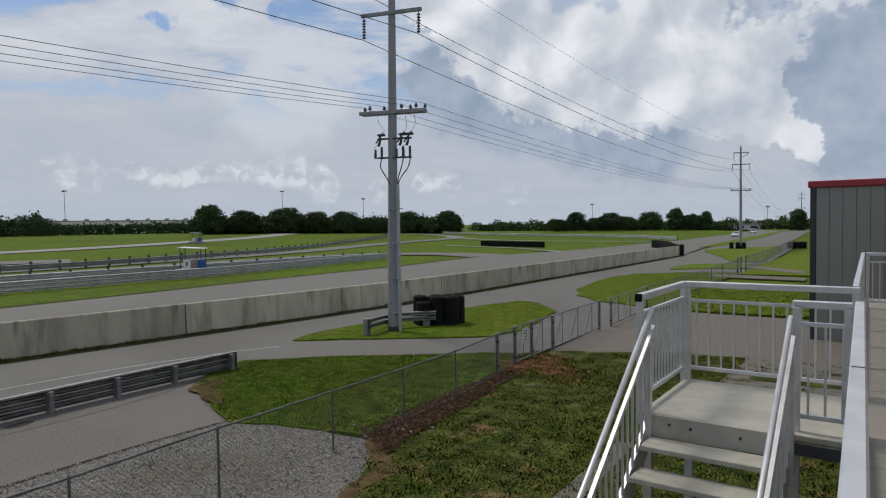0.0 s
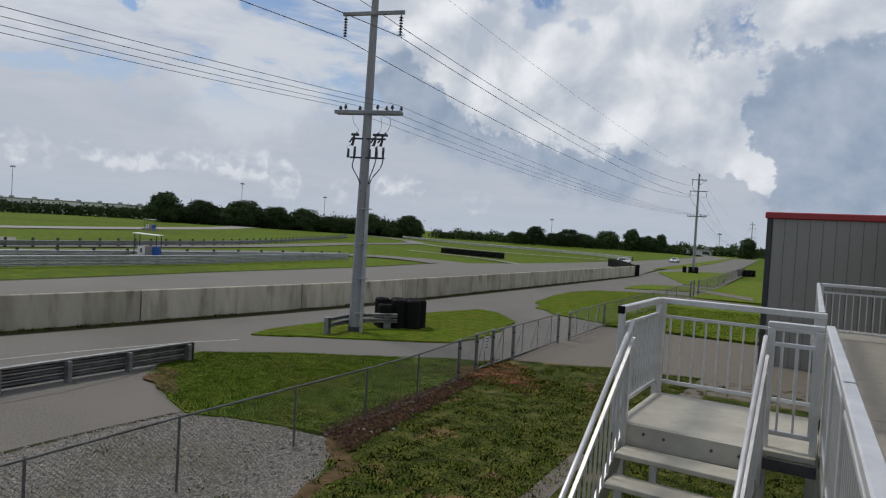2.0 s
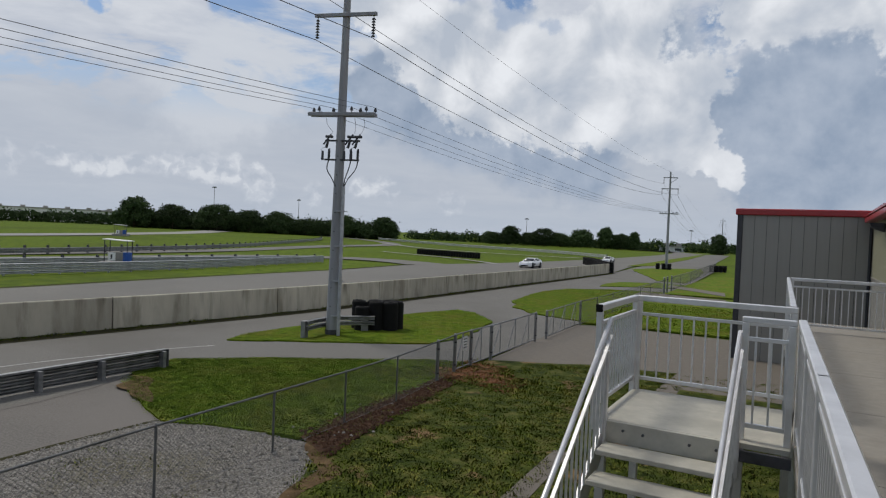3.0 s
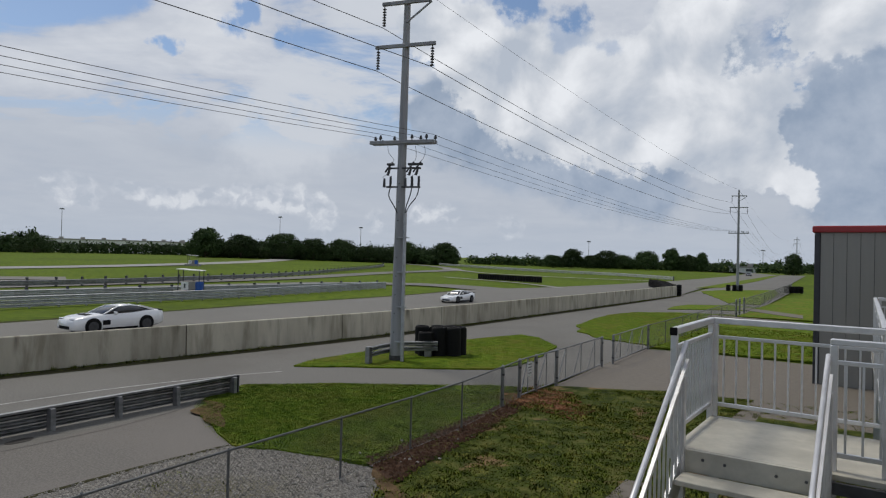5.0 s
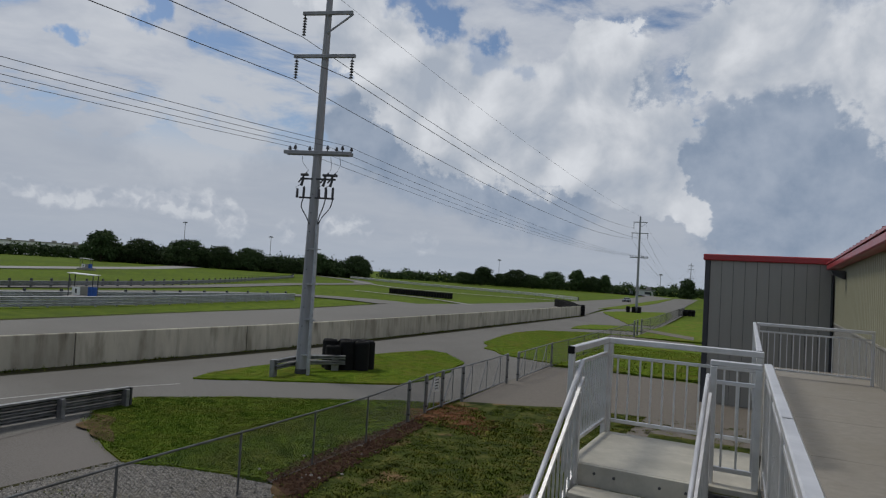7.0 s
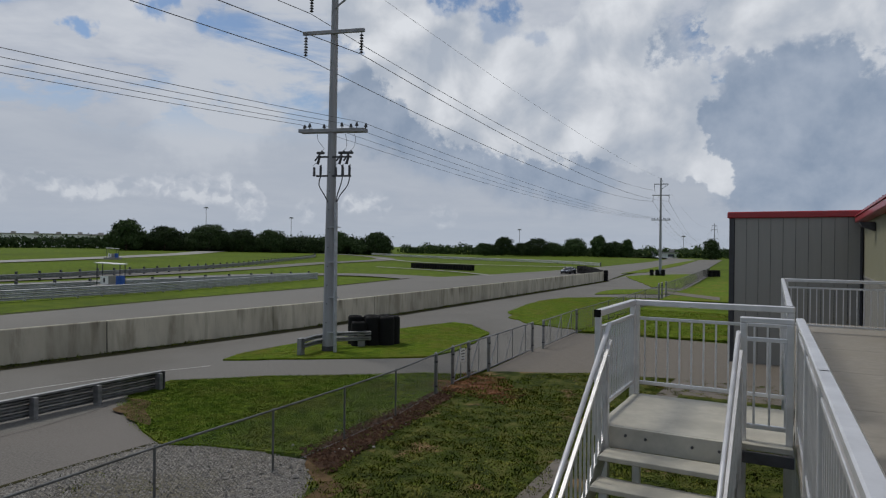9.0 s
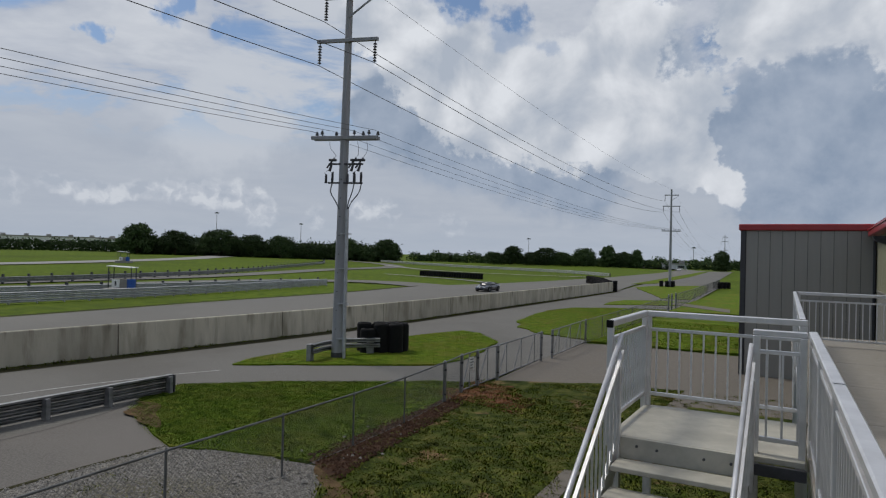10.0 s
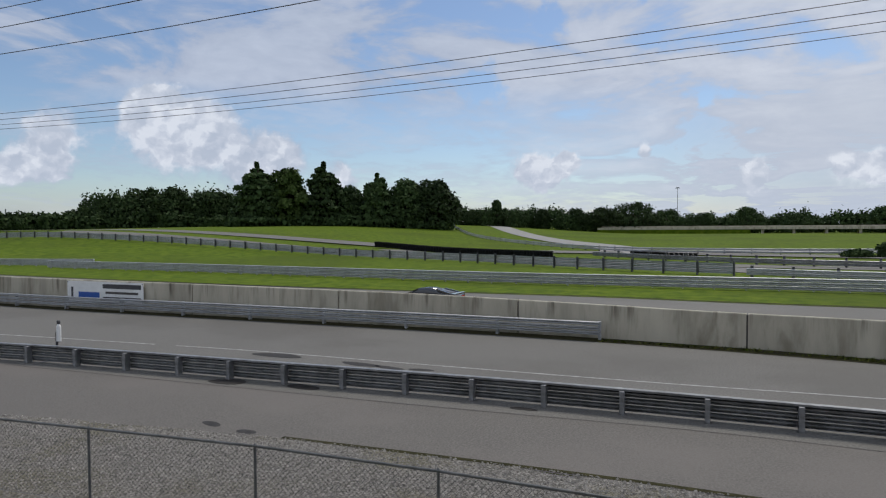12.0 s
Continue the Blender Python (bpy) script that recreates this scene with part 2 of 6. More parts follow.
CONCRETE_ROAD = surface("pale worn asphalt", [(0.36, (0.112, 0.107, 0.097)), (0.5, (0.152, 0.145, 0.130)), (0.64, (0.190, 0.181, 0.162))], 18, 0.85, 0.35, 60,
                        stains=(0.111, 0.104, 0.0915), stain_scale=0.12, stain_amount=0.6, sheen=0.3)
LANE = surface("lane asphalt", [(0.36, (0.104, 0.095, 0.084)), (0.5, (0.138, 0.127, 0.113)), (0.64, (0.172, 0.160, 0.143))], 22, 0.85, 0.35, 70,
               stains=(0.165, 0.149, 0.133), stain_scale=0.2, stain_amount=0.6, sheen=0.3)
TRACK = surface("race asphalt", [(0.3, (0.125, 0.12, 0.106)), (0.5, (0.155, 0.147, 0.13)), (0.7, (0.182, 0.173, 0.152))], 10, 0.8, 0.2, 60,
                stains=(0.125, 0.12, 0.106), stain_scale=0.06, stain_amount=0.6, sheen=0.3)
PALE = surface("pale runoff concrete", two((0.219, 0.213, 0.196), (0.288, 0.276, 0.259)), 3, 0.85)
APRON = surface("pinkish concrete apron", two((0.112, 0.097, 0.079), (0.168, 0.146, 0.119)), 6, 0.85, 0.2, 50, stains=(0.137, 0.117, 0.0907), stain_scale=0.3)
DECKING = surface("brushed deck concrete", two((0.222, 0.205, 0.178), (0.292, 0.271, 0.236)), 8, 0.75, 0.15, 80, stains=(0.224, 0.203, 0.162), stain_scale=0.5)
LANDING = surface("grey landing plate", two((0.371, 0.355, 0.297), (0.484, 0.46, 0.387)), 7, 0.6, 0.12, 60, stains=(0.278, 0.26, 0.216), stain_scale=1.5)
WALLC = surface("weathered wall concrete", [(0.3, (0.33, 0.302, 0.235)), (0.5, (0.462, 0.424, 0.335)), (0.7, (0.55, 0.508, 0.405))], 0.9, 0.9, 0.3, 30,
                stains=(0.153, 0.134, 0.0901), stain_scale=1.5, stain_amount=0.55, spread=0.1, stretch=(1, 1, 0.22), stain_edge=(0.47, 0.72), sheen=0.2, drips=(0.085, 0.072, 0.052))
# for edge strips; at track verge and lane lip it paints shade
DARK_EDGE = surface("dark damp edge", two((0.02, 0.02, 0.008), (0.06, 0.055, 0.025)), 6, 0.95, 0.8, 30, sheen=0.1)
GALV = surface("galvanised steel", two((0.34, 0.35, 0.36), (0.5, 0.51, 0.52)), 5, 0.6, metal=0.45, stains=(0.27, 0.27, 0.27), stain_scale=1.0)
GALV_DULL = surface("dull galvanised steel", two((0.17, 0.174, 0.178), (0.34, 0.344, 0.348)), 4, 0.5, metal=0.55, stains=(0.111, 0.106, 0.0978), stain_scale=0.9)
ALU = surface("mill aluminium", two((0.62, 0.62, 0.63), (0.76, 0.76, 0.77)), 6, 0.42, metal=0.7, stains=(0.5, 0.5, 0.5), stain_scale=2.0)
POLE = surface("weathered grey pole", two((0.23, 0.235, 0.245), (0.33, 0.335, 0.345)), 3, 0.75, 0.2, 30, stains=(0.17, 0.17, 0.17), stain_scale=0.8, stretch=(1, 1, 0.1))
DARKSTEEL = surface("dark hardware", two((0.03, 0.03, 0.033), (0.07, 0.07, 0.075)), 8, 0.6)
FENCEPOST = surface("dark weathered fence steel", two((0.10, 0.105, 0.105), (0.19, 0.195, 0.195)), 4, 0.55, metal=0.4, stains=(0.08, 0.075, 0.065), stain_scale=0.9)
MESH = surface("dark fence wire", two((0.07, 0.073, 0.073), (0.12, 0.123, 0.123)), 4, 0.6, metal=0.3)
WIRE = surface("wire", two((0.05, 0.05, 0.055), (0.09, 0.09, 0.095)), 3, 0.6)
RUBBER = surface("black rubber", two((0.0036, 0.0036, 0.0039), (0.009, 0.009, 0.009)), 6, 0.85, 0.4, 30, sheen=0.25)
SIDING = surface("grey metal siding", two((0.270, 0.258, 0.228), (0.320, 0.307, 0.272)), 1.5, 0.5, stains=(0.25, 0.245, 0.23), stain_scale=0.5, stretch=(1, 1, 0.2))
CREAM = surface("pale yellow metal siding", two((0.285, 0.273, 0.18), (0.335, 0.322, 0.223)), 1.5, 0.5, stains=(0.26, 0.248, 0.167), stain_scale=0.5, stretch=(1, 1, 0.2))
RED = surface("red roof trim", two((0.28, 0.012, 0.016), (0.36, 0.02, 0.024)), 2, 0.4, coat=0.2)
DARKTRIM = surface("dark corner trim", two((0.035, 0.035, 0.038), (0.055, 0.055, 0.06)), 3, 0.5)
WHITE = surface("white paint", two((0.72, 0.72, 0.70), (0.82, 0.82, 0.80)), 3, 0.6, stains=(0.6, 0.6, 0.57), stain_scale=1.0)
LINE = surface("worn road paint", two((0.20, 0.195, 0.18), (0.46, 0.45, 0.43)), 4, 0.8)
OIL = surface("oily asphalt", two((0.022, 0.02, 0.018), (0.055, 0.05, 0.046)), 7, 0.7, sheen=0.2)
TAR = surface("tar seam", two((0.05, 0.045, 0.042), (0.09, 0.08, 0.075)), 5, 0.7)
BLUE = surface("blue plastic", two((0.015, 0.07, 0.3), (0.02, 0.1, 0.42)), 4, 0.5)
BARK = surface("bark", two((0.05, 0.037, 0.025), (0.11, 0.085, 0.06)), 3, 0.95, 0.6, 12, stretch=(1, 1, 0.2))
LEAF = surface("leaves", [(0.3, (0.0190, 0.036, 0.0135)), (0.5, (0.0370, 0.062, 0.0205)), (0.75, (0.064, 0.094, 0.031))], 0.5, 0.8, spread=0.3, sheen=0.12)
LEAF_LIGHT = surface("light leaves", [(0.3, (0.0293, 0.0537, 0.0137)), (0.75, (0.0831, 0.122, 0.0293))], 0.5, 0.8, spread=0.25, sheen=0.12)
BLADE = surface("grass blades", [(0.34, (0.074, 0.130, 0.009)), (0.5, (0.155, 0.232, 0.016)), (0.66, (0.240, 0.290, 0.044))], 2.6, 0.85,
                stains=(0.172, 0.158, 0.0324), stain_scale=0.7, stain_amount=0.5, sheen=0.1)
BLADE_DULL = surface("dull grass blades", [(0.34, (0.040, 0.064, 0.007)), (0.5, (0.098, 0.132, 0.015)), (0.64, (0.190, 0.194, 0.040))], 1.9, 0.85,
                     stains=(0.16, 0.128, 0.042), stain_scale=0.7, stain_amount=0.3, sheen=0.1, detail=3)
BLADE_LAWN = surface("lawn grass blades", [(0.36, (0.056, 0.106, 0.011)), (0.5, (0.100, 0.166, 0.017)), (0.64, (0.158, 0.208, 0.036))], 2.4, 0.85,
                     stains=(0.16, 0.155, 0.04), stain_scale=0.5, stain_amount=0.4, sheen=0.1, detail=6)


# ---- mesh helpers ----
def part(name, bm, material, parent=None, label="", smooth=False):
    """Links a bmesh as one mesh object, under a thing or part if given."""
    me = bpy.data.meshes.new(name)
    bmesh.ops.recalc_face_normals(bm, faces=bm.faces[:])
    bm.to_mesh(me)
    bm.free()
    me.materials.append(material)
    if smooth:
        me.polygons.foreach_set("use_smooth", [True] * len(me.polygons))
    ob = new(name, me)
    ob.parent = parent
    return tagged(ob, label)


def share(name, me, parent, m):
    """Another object on the mesh me, under parent."""
    ob = new(name, me)
    ob.parent = parent
    ob.matrix_basis = m
    return ob


def thing(name, m, label, category, group="", kind=""):
    ob = new(name)
    ob.empty_display_size = 0.2
    ob.matrix_basis = m
    return tagged(ob, label, category, group, kind)


def box(bm, a, b, m=None, bevel=0.0):
    """A box between two corners."""
    a, b = Vector(a), Vector(b)
    made = bmesh.ops.create_cube(bm, size=1.0, matrix=(m or Matrix()) @ Matrix.Translation((a + b) / 2) @ Matrix.Diagonal((*(b - a), 1)))
    if bevel:
        edges = list({e for v in made["verts"] for e in v.link_edges})
        bmesh.ops.bevel(bm, geom=edges, offset=bevel, segments=1, affect="EDGES", clamp_overlap=True)
    return bm


def beam(bm, p, q, w, h, up=(0, 0, 1), bevel=0.0):
    """A rectangular bar from p to q."""
    p, q = Vector(p), Vector(q)
    d = (q - p).normalized()
    side = d.cross(Vector(up))
    side = side.normalized() if side.length > 1e-4 else Vector((1, 0, 0))
    top = side.cross(d)
    m = Matrix((side, d, top)).transposed().to_4x4()
    m.translation = (p + q) / 2
    n = (q - p).length
    return box(bm, (-w / 2, -n / 2, -h / 2), (w / 2, n / 2, h / 2), m, bevel)


def rod(bm, p, q, r0, r1=None, n=8, caps=True):
    """A tapered round bar from p to q."""
    p, q = Vector(p), Vector(q)
    r1 = r0 if r1 is None else r1
    m = Matrix.Translation((p + q) / 2) @ (q - p).to_track_quat("Z", "Y").to_matrix().to_4x4()
    bmesh.ops.create_cone(bm, cap_ends=caps, segments=n, radius1=r0, radius2=r1, depth=(q - p).length, matrix=m)
    return bm


def tube(bm, points, r, n=5):
    """A round bar along points, in one skin."""
    pts = [Vector(p) for p in points]
    rings = []
    for i, p in enumerate(pts):
        d = (pts[min(i + 1, len(pts) - 1)] - pts[max(i - 1, 0)]).normalized()
        a = d.cross(Vector((0, 0, 1)) if abs(d.z) < 0.9 else Vector((1, 0, 0))).normalized()
        b = d.cross(a)
        rings.append([bm.verts.new(p + (a * math.cos(2 * math.pi * k / n) + b * math.sin(2 * math.pi * k / n)) * r) for k in range(n)])
    for u, v in zip(rings, rings[1:]):
        for k in range(n):
            bm.faces.new((u[k], u[(k + 1) % n], v[(k + 1) % n], v[k]))
    return bm


def sheet(name, verts, faces, material, parent=None, label=""):
    me = bpy.data.meshes.new(name)
    me.from_pydata(verts, [], faces)
    me.materials.append(material)
    me.update()
    ob = new(name, me)
    ob.parent = parent
    return tagged(ob, label)


def smooth_step(a, b, x):
    x = min(1.0, max(0.0, (x - a) / (b - a)))
    return x * x * (3 - 2 * x)


def gz(x, y):
    """The height of the ground: level near by, rising a little far off towards -x, with a broad bank towards -y."""
    d = math.hypot(x, y)
    bank = 4.3 * smooth_step(-40, -135, y) * smooth_step(-50, -95, x)
    return smooth_step(110, 300, d) * smooth_step(0.4, 0.85, -x / max(d, 1)) * 1.9 + bank


def catmull(points, step=4.0):
    """Points along a smooth curve through the given ones."""
    pts = [Vector(p) for p in points]
    ext = [pts[0] * 2 - pts[1], *pts, pts[-1] * 2 - pts[-2]]
    out = []
    for i in range(1, len(ext) - 2):
        a, b, c, d = ext[i - 1:i + 3]
        n = max(1, int((c - b).length / step))
        for k in range(n):
            t = k / n
            out.append(0.5 * (2 * b + (c - a) * t + (2 * a - 5 * b + 4 * c - d) * t * t + (3 * b - a - 3 * c + d) * t ** 3))
    return out + [pts[-1]]


# ---- ground ----
def build_ground():
    radii, r = [0.0], 3.0
    while r < 3500:
        radii.append(r)
        r *= 1.055
    n = 220
    verts, faces = [(0, 0, -0.06)], []
    for r in radii[1:]:
        for k in range(n):
            a = 2 * math.pi * k / n
            x, y = r * math.sin(a), r * math.cos(a)
            bumpy = noise.noise((x * 0.02, y * 0.02, 0)) * 0.12 * smooth_step(55, 120, r)
            verts.append((x, y, gz(x, y) - 0.06 - 0.10 * smooth_step(55, 110, r) + min(0.06, bumpy)))
    for k in range(n):
        faces.append((0, 1 + (k + 1) % n, 1 + k))
    for i in range(len(radii) - 2):
        for k in range(n):
            a, b = 1 + i * n + k, 1 + i * n + (k + 1) % n
            faces.append((a, b, b + n, a + n))
    tagged(sheet("ground", verts, faces, GRASS), "open green meadow reaching the far tree line", "ground", kind="structure")


def patch(name, outline, z, material, label, category, skirt=0.0, kind="structure"):
    """A level piece of ground with the given outline."""
    n = len(outline)
    verts = [(x, y, z) for x, y in outline]
    faces = [tuple(range(n))]
    if skirt:
        verts += [(x, y, z - skirt) for x, y in outline]
        faces += [(i, (i + 1) % n, n + (i + 1) % n, n + i) for i in range(n)]
    return tagged(sheet(name, verts, faces, material), label, category, kind=kind)


def wavy(outline, amount, step=0.5, seed=0.0):
    """The outline with a ragged edge."""
    out = []
    for (ax, ay), (bx, by) in zip(outline, outline[1:] + outline[:1]):
        n = max(1, int(math.hypot(bx - ax, by - ay) / step))
        for k in range(n):
            t = k / n
            x, y = ax + (bx - ax) * t, ay + (by - ay) * t
            out.append((x + amount * noise.noise((x * 0.9, y * 0.9, seed)), y + amount * noise.noise((x * 0.9, y * 0.9, seed + 9))))
    return out


def ribbon(name, points, width, z, material, label, category, step=5.0):
    """A road along a line, lying on the ground."""
    line = catmull([(x, y, 0) for x, y in points], step)
    verts, faces = [], []
    for i, p in enumerate(line):
        d = (line[min(i + 1, len(line) - 1)] - line[max(i - 1, 0)]).normalized()
        s = Vector((-d.y, d.x, 0)) * width / 2
        for q in (p - s, p + s):
            verts.append((q.x, q.y, gz(q.x, q.y) + z))
    for i in range(len(line) - 1):
        faces.append((2 * i, 2 * i + 1, 2 * i + 3, 2 * i + 2))
    return tagged(sheet(name, verts, faces, material), label, category, kind="structure")


WALL_LINE = [(-21.8, 84.6), (-21.5, 60), (-21.5, 32), (-21.8, 24), (-22.6, 16), (-23.5, 8), (-24.6, -1.5), (-24.6, -12), (-23.8, -26), (-23.2, -40), (-23, -80)]
GR1_LINE = [(-15.2, 12.2), (-15.15, 8), (-15.0, 4), (-14.9, 0), (-14.5, -6.9), (-13.95, -12.5), (-13.4, -18), (-12.75, -23), (-10.4, -36), (-6, -52)]
GRASS_A = [(-15.9, 13.1), (-13.8, 15.2), (-11.4, 17.0), (-9.8, 18.3), (-8.4, 18.9), (-8.2, 16.4), (-7.8, 10.7), (-7.6, 9.6), (-9.2, 9.25), (-10.8, 8.7), (-12.4, 9.3), (-14.1, 10.1), (-15.4, 11.2)]
ISLAND = [(-17.4, 16.5), (-16, 17.7), (-14.6, 18.7), (-12.8, 20.0), (-11.4, 21.2), (-11.2, 24), (-12.4, 28.9), (-14.6, 31.4), (-16.0, 31.8), (-16.7, 29), (-17.2, 25), (-17.9, 21), (-18.0, 18)]
PATCH_C = [(-8.9, 32.6), (-12.2, 33.8), (-14, 35.6), (-15.8, 39.2), (-16.8, 45), (-17.2, 49), (-16.6, 53), (-13.8, 55.8), (-9.4, 57.5), (-9.2, 45)]
PATCH_D = [(-15.6, 59.2), (-16.2, 63), (-15.8, 67), (-12.5, 70), (-9.8, 69), (-9.6, 63.5), (-12, 62.2)]
PATCH_E = [(-13.4, 74), (-17.2, 85), (-20.5, 94), (-22.6, 101), (-21, 108.5), (-15, 118), (-12.6, 103), (-11.2, 86), (-10.6, 74)]
YARD_LINE = [(-7.65, 9.6), (-7.0, 9.3), (-6.2, 8.4), (-5.7, 7.2), (-5.3, 4), (-5, -8), (3.2, -8), (3.2, 23.2), (-5, 21.4), (-8.2, 19.8), (-8.15, 16)]
GRAVEL_LINE = [(-11, 8.8), (-11.0, 4.2), (-10.7, -3.7), (-10.2, -9.4), (-8.9, -16.3), (-4, -40), (4, -40), (4, -7.8), (-4.9, -8), (-5.2, 4), (-5.6, 7.2), (-6.1, 8.4), (-7.0, 9.4), (-9.2, 9.4)]


def build_paving():
    patch("pit_road", [(-23, -120), (-23.2, -40), (-24.6, -12), (-24.6, -1.5), (-21.8, 24), (-21.5, 60), (-21.6, 86), (-24, 110), (-30, 190), (-36, 285),
                       (-28, 292), (-17, 150), (-12.2, 114), (-9.6, 70), (-8.9, 32), (-8.4, 18), (-11, 8.8), (-10.9, -4), (-8.8, -16.3), (-3, -40), (10, -120)],
          0.0, CONCRETE_ROAD, "wide pale grey pit road beside the concrete wall", "road")
    patch("access_road", [(-15.3, 11.6), (-14.1, 10.2), (-12.4, 9.4), (-10.9, 8.8), (-10.9, 4.2), (-10.6, -3.7), (-10.1, -9.4), (-8.8, -16.3), (-3.8, -40), (2, -60),
                          (-6, -60), (-10.8, -32), (-12.5, -22), (-13.45, -8.6), (-14.1, -2), (-14.25, 6), (-14.5, 9.5)],
          0.005, LANE, "darker grey asphalt lane along the guard rail", "road")
    patch("race_track", [(-23.2, -120), (-23.4, -40), (-24.8, -12), (-24.8, -1.5), (-22, 24), (-21.7, 60), (-21.8, 86.5), (-25, 110), (-31, 190), (-37, 285), (-55, 330), (-85, 370), (-140, 400),
                         (-140, 412), (-82, 384), (-62, 348), (-50, 295), (-43, 220), (-40, 150), (-40.5, 112), (-42, 90), (-45, 74), (-43.9, 66), (-42.2, 53), (-41.5, 36), (-40.2, 20),
                         (-39.4, 0), (-39.6, -10), (-38.6, -24), (-38, -50), (-40, -120)],
          -0.015, TRACK, "grey asphalt race track straight", "road")
    ribbon("infield_track", [(-35, 62), (-40, 73), (-49, 78.5), (-59, 79), (-66.5, 69), (-68, 48), (-67, 20), (-70, 0), (-79, -20), (-88, -40), (-92, -65), (-91, -95), (-87, -130)], 7.5, -0.02, TRACK, "grey asphalt track branching into the infield", "road")
    ribbon("infield_track", [(-200, 225), (-150, 205), (-112, 168), (-98, 118), (-84, 75), (-79, 40), (-78, 5), (-84, -30), (-104, -60)], 6, -0.03, TRACK, "grey asphalt infield track behind guard rails", "road")
    ribbon("infield_track", [(-210, 190), (-172, 140), (-150, 92), (-138, 50), (-134, 10), (-118, -18), (-147, -30), (-230, -80), (-360, -140)], 9, -0.02, PALE, "pale grey track curving through the far meadow", "road")
    ribbon("infield_track", [(-95, 45), (-108, 15), (-114, -20), (-116, -55), (-112, -90), (-104, -125), (-95, -160)], 10, -0.02, TRACK, "grey asphalt infield track behind guard rails", "road")
    patch("apron", [(-8.3, 19.8), (-5, 21.4), (3.2, 23.2), (3.2, 26.8), (-1.2, 26.8), (-1.2, 31.6), (-6.6, 31.8), (-8.8, 31.4), (-8.6, 24.5)], 0.012, APRON,
          "pinkish concrete apron inside the gate", "pavement")
    patch("gravel_bed", wavy(GRAVEL_LINE, 0.25), 0.01, GRAVEL, "grey crushed gravel strip along the fence", "gravel", kind="structure")
    patch("lawn", wavy(GRASS_A, 0.22), 0.05, TURF, "bright green lawn between road and fence", "lawn", 0.08)
    patch("lawn", wavy(ISLAND, 0.2, seed=2), 0.06, TURF, "green grass island round the utility pole", "lawn", 0.09)
    patch("lawn", wavy(PATCH_C, 0.25, seed=3), 0.06, TURF, "green grass patch beside the pit road", "lawn", 0.09)
    patch("lawn", wavy(PATCH_D, 0.25, 1, seed=4), 0.06, TURF, "narrow green grass strip", "lawn", 0.09)
    patch("lawn", wavy(PATCH_E, 0.3, 1, seed=5), 0.06, TURF, "green grass patch round a far pole", "lawn", 0.09)
    patch("lawn", [(-26, 112), (-31, 185), (-36, 262), (-34, 262), (-27, 180), (-23.5, 120)], 0.05, TURF, "long green strip between track and pit road", "lawn", 0.07)
    patch("lawn", wavy([(-8.9, 32.2), (-2, 32.4), (3, 32.6), (3, 46), (-2, 47.4), (-9.1, 47.8)], 0.2, seed=6), 0.05, TURF, "green lawn behind the shed", "lawn", 0.07)
    patch("lawn", wavy([(-9.4, 56), (-2, 57), (0, 70), (-4, 95), (-10.2, 92)], 0.2, 1, seed=6), 0.05, TURF, "green lawn along the far fence", "lawn", 0.07)
    patch("slab_path", [(-11.0, 67.9), (-5.2, 61.5), (-4.8, 57.8), (-10.7, 64.5)], 0.075, APRON, "pale concrete path across the far lawn", "path", 0.06)
    patch("slab_path", [(-11.1, 55.5), (-4.3, 53.9), (-4.1, 51.4), (-10.9, 52.5)], 0.075, APRON, "pale concrete path across the far lawn", "path", 0.06)
    patch("runoff", [(-162.6, -35.5), (-153.2, -29.6), (-115.0, -18.7), (-107.1, -18.6)], 0.03, PALE, "pale concrete runoff beside the far track", "pavement")
    patch("yard", wavy(YARD_LINE, 0.25, seed=7), 0.03, YARD, "worn lawn with bare patches below the stairs", "lawn", 0.05)
    patch("soil_strip", wavy([(-7.9, 9.8), (-8.3, 16.6), (-7.7, 16.8), (-7.1, 13), (-6.9, 10.6), (-6.4, 9)], 0.3, 0.3, seed=8), 0.045, MULCH, "dark bare soil along the fence", "soil")
    patch("clay_patch", wavy([(-8.3, 16.3), (-8.7, 19.2), (-7.6, 18.7), (-6.9, 18.2), (-5.6, 17.6), (-6.3, 16.9), (-6.6, 16.1), (-7.4, 16.5)], 1.1, 0.2, seed=11), 0.055, DIRT, "bare red clay beside the gate", "soil")
    patch("bare_soil", wavy([(-15.0, 10.9), (-14.1, 10.05), (-13.0, 9.55), (-12.2, 9.45), (-12.5, 9.8), (-13.2, 10.2), (-14.2, 10.9)], 0.35, 0.2, seed=12), 0.056, SOIL, "tan bare soil at the edge of the lawn", "soil")
    patch("bare_soil", wavy([(-7.7, 9.75), (-7.2, 9.25), (-6.45, 8.4), (-5.9, 7), (-5.5, 4), (-5.3, 0), (-5.0, 0), (-5.15, 4), (-5.5, 7), (-6.05, 8.5), (-6.9, 9.6)], 0.35, 0.2, seed=13), 0.036, SOIL, "tan bare soil between gravel and worn lawn", "soil")
    # shade under the raised grass edge, painted as a dark ribbon
    ribbon("verge_soil", [(-45.1, 74), (-44, 66), (-42.3, 53), (-41.6, 36), (-40.3, 20), (-39.5, 0), (-39.7, -10), (-38.7, -24), (-38.1, -50), (-40, -110)], 0.45, 0.02, DARK_EDGE, "painted shade line beside the race track", "soil", 2.0)
    ribbon("infield_track", [(-124, 180), (-92.7, 153), (-71.8, 145), (-56.3, 143), (-44, 144.6)], 2.4, 0.0, PALE, "pale service road through the meadow", "road")
    ribbon("infield_track", [(-76.3, 111.5), (-58, 103.6), (-48, 97), (-40.2, 90)], 1.3, 0.0, PALE, "pale service road through the meadow", "road")
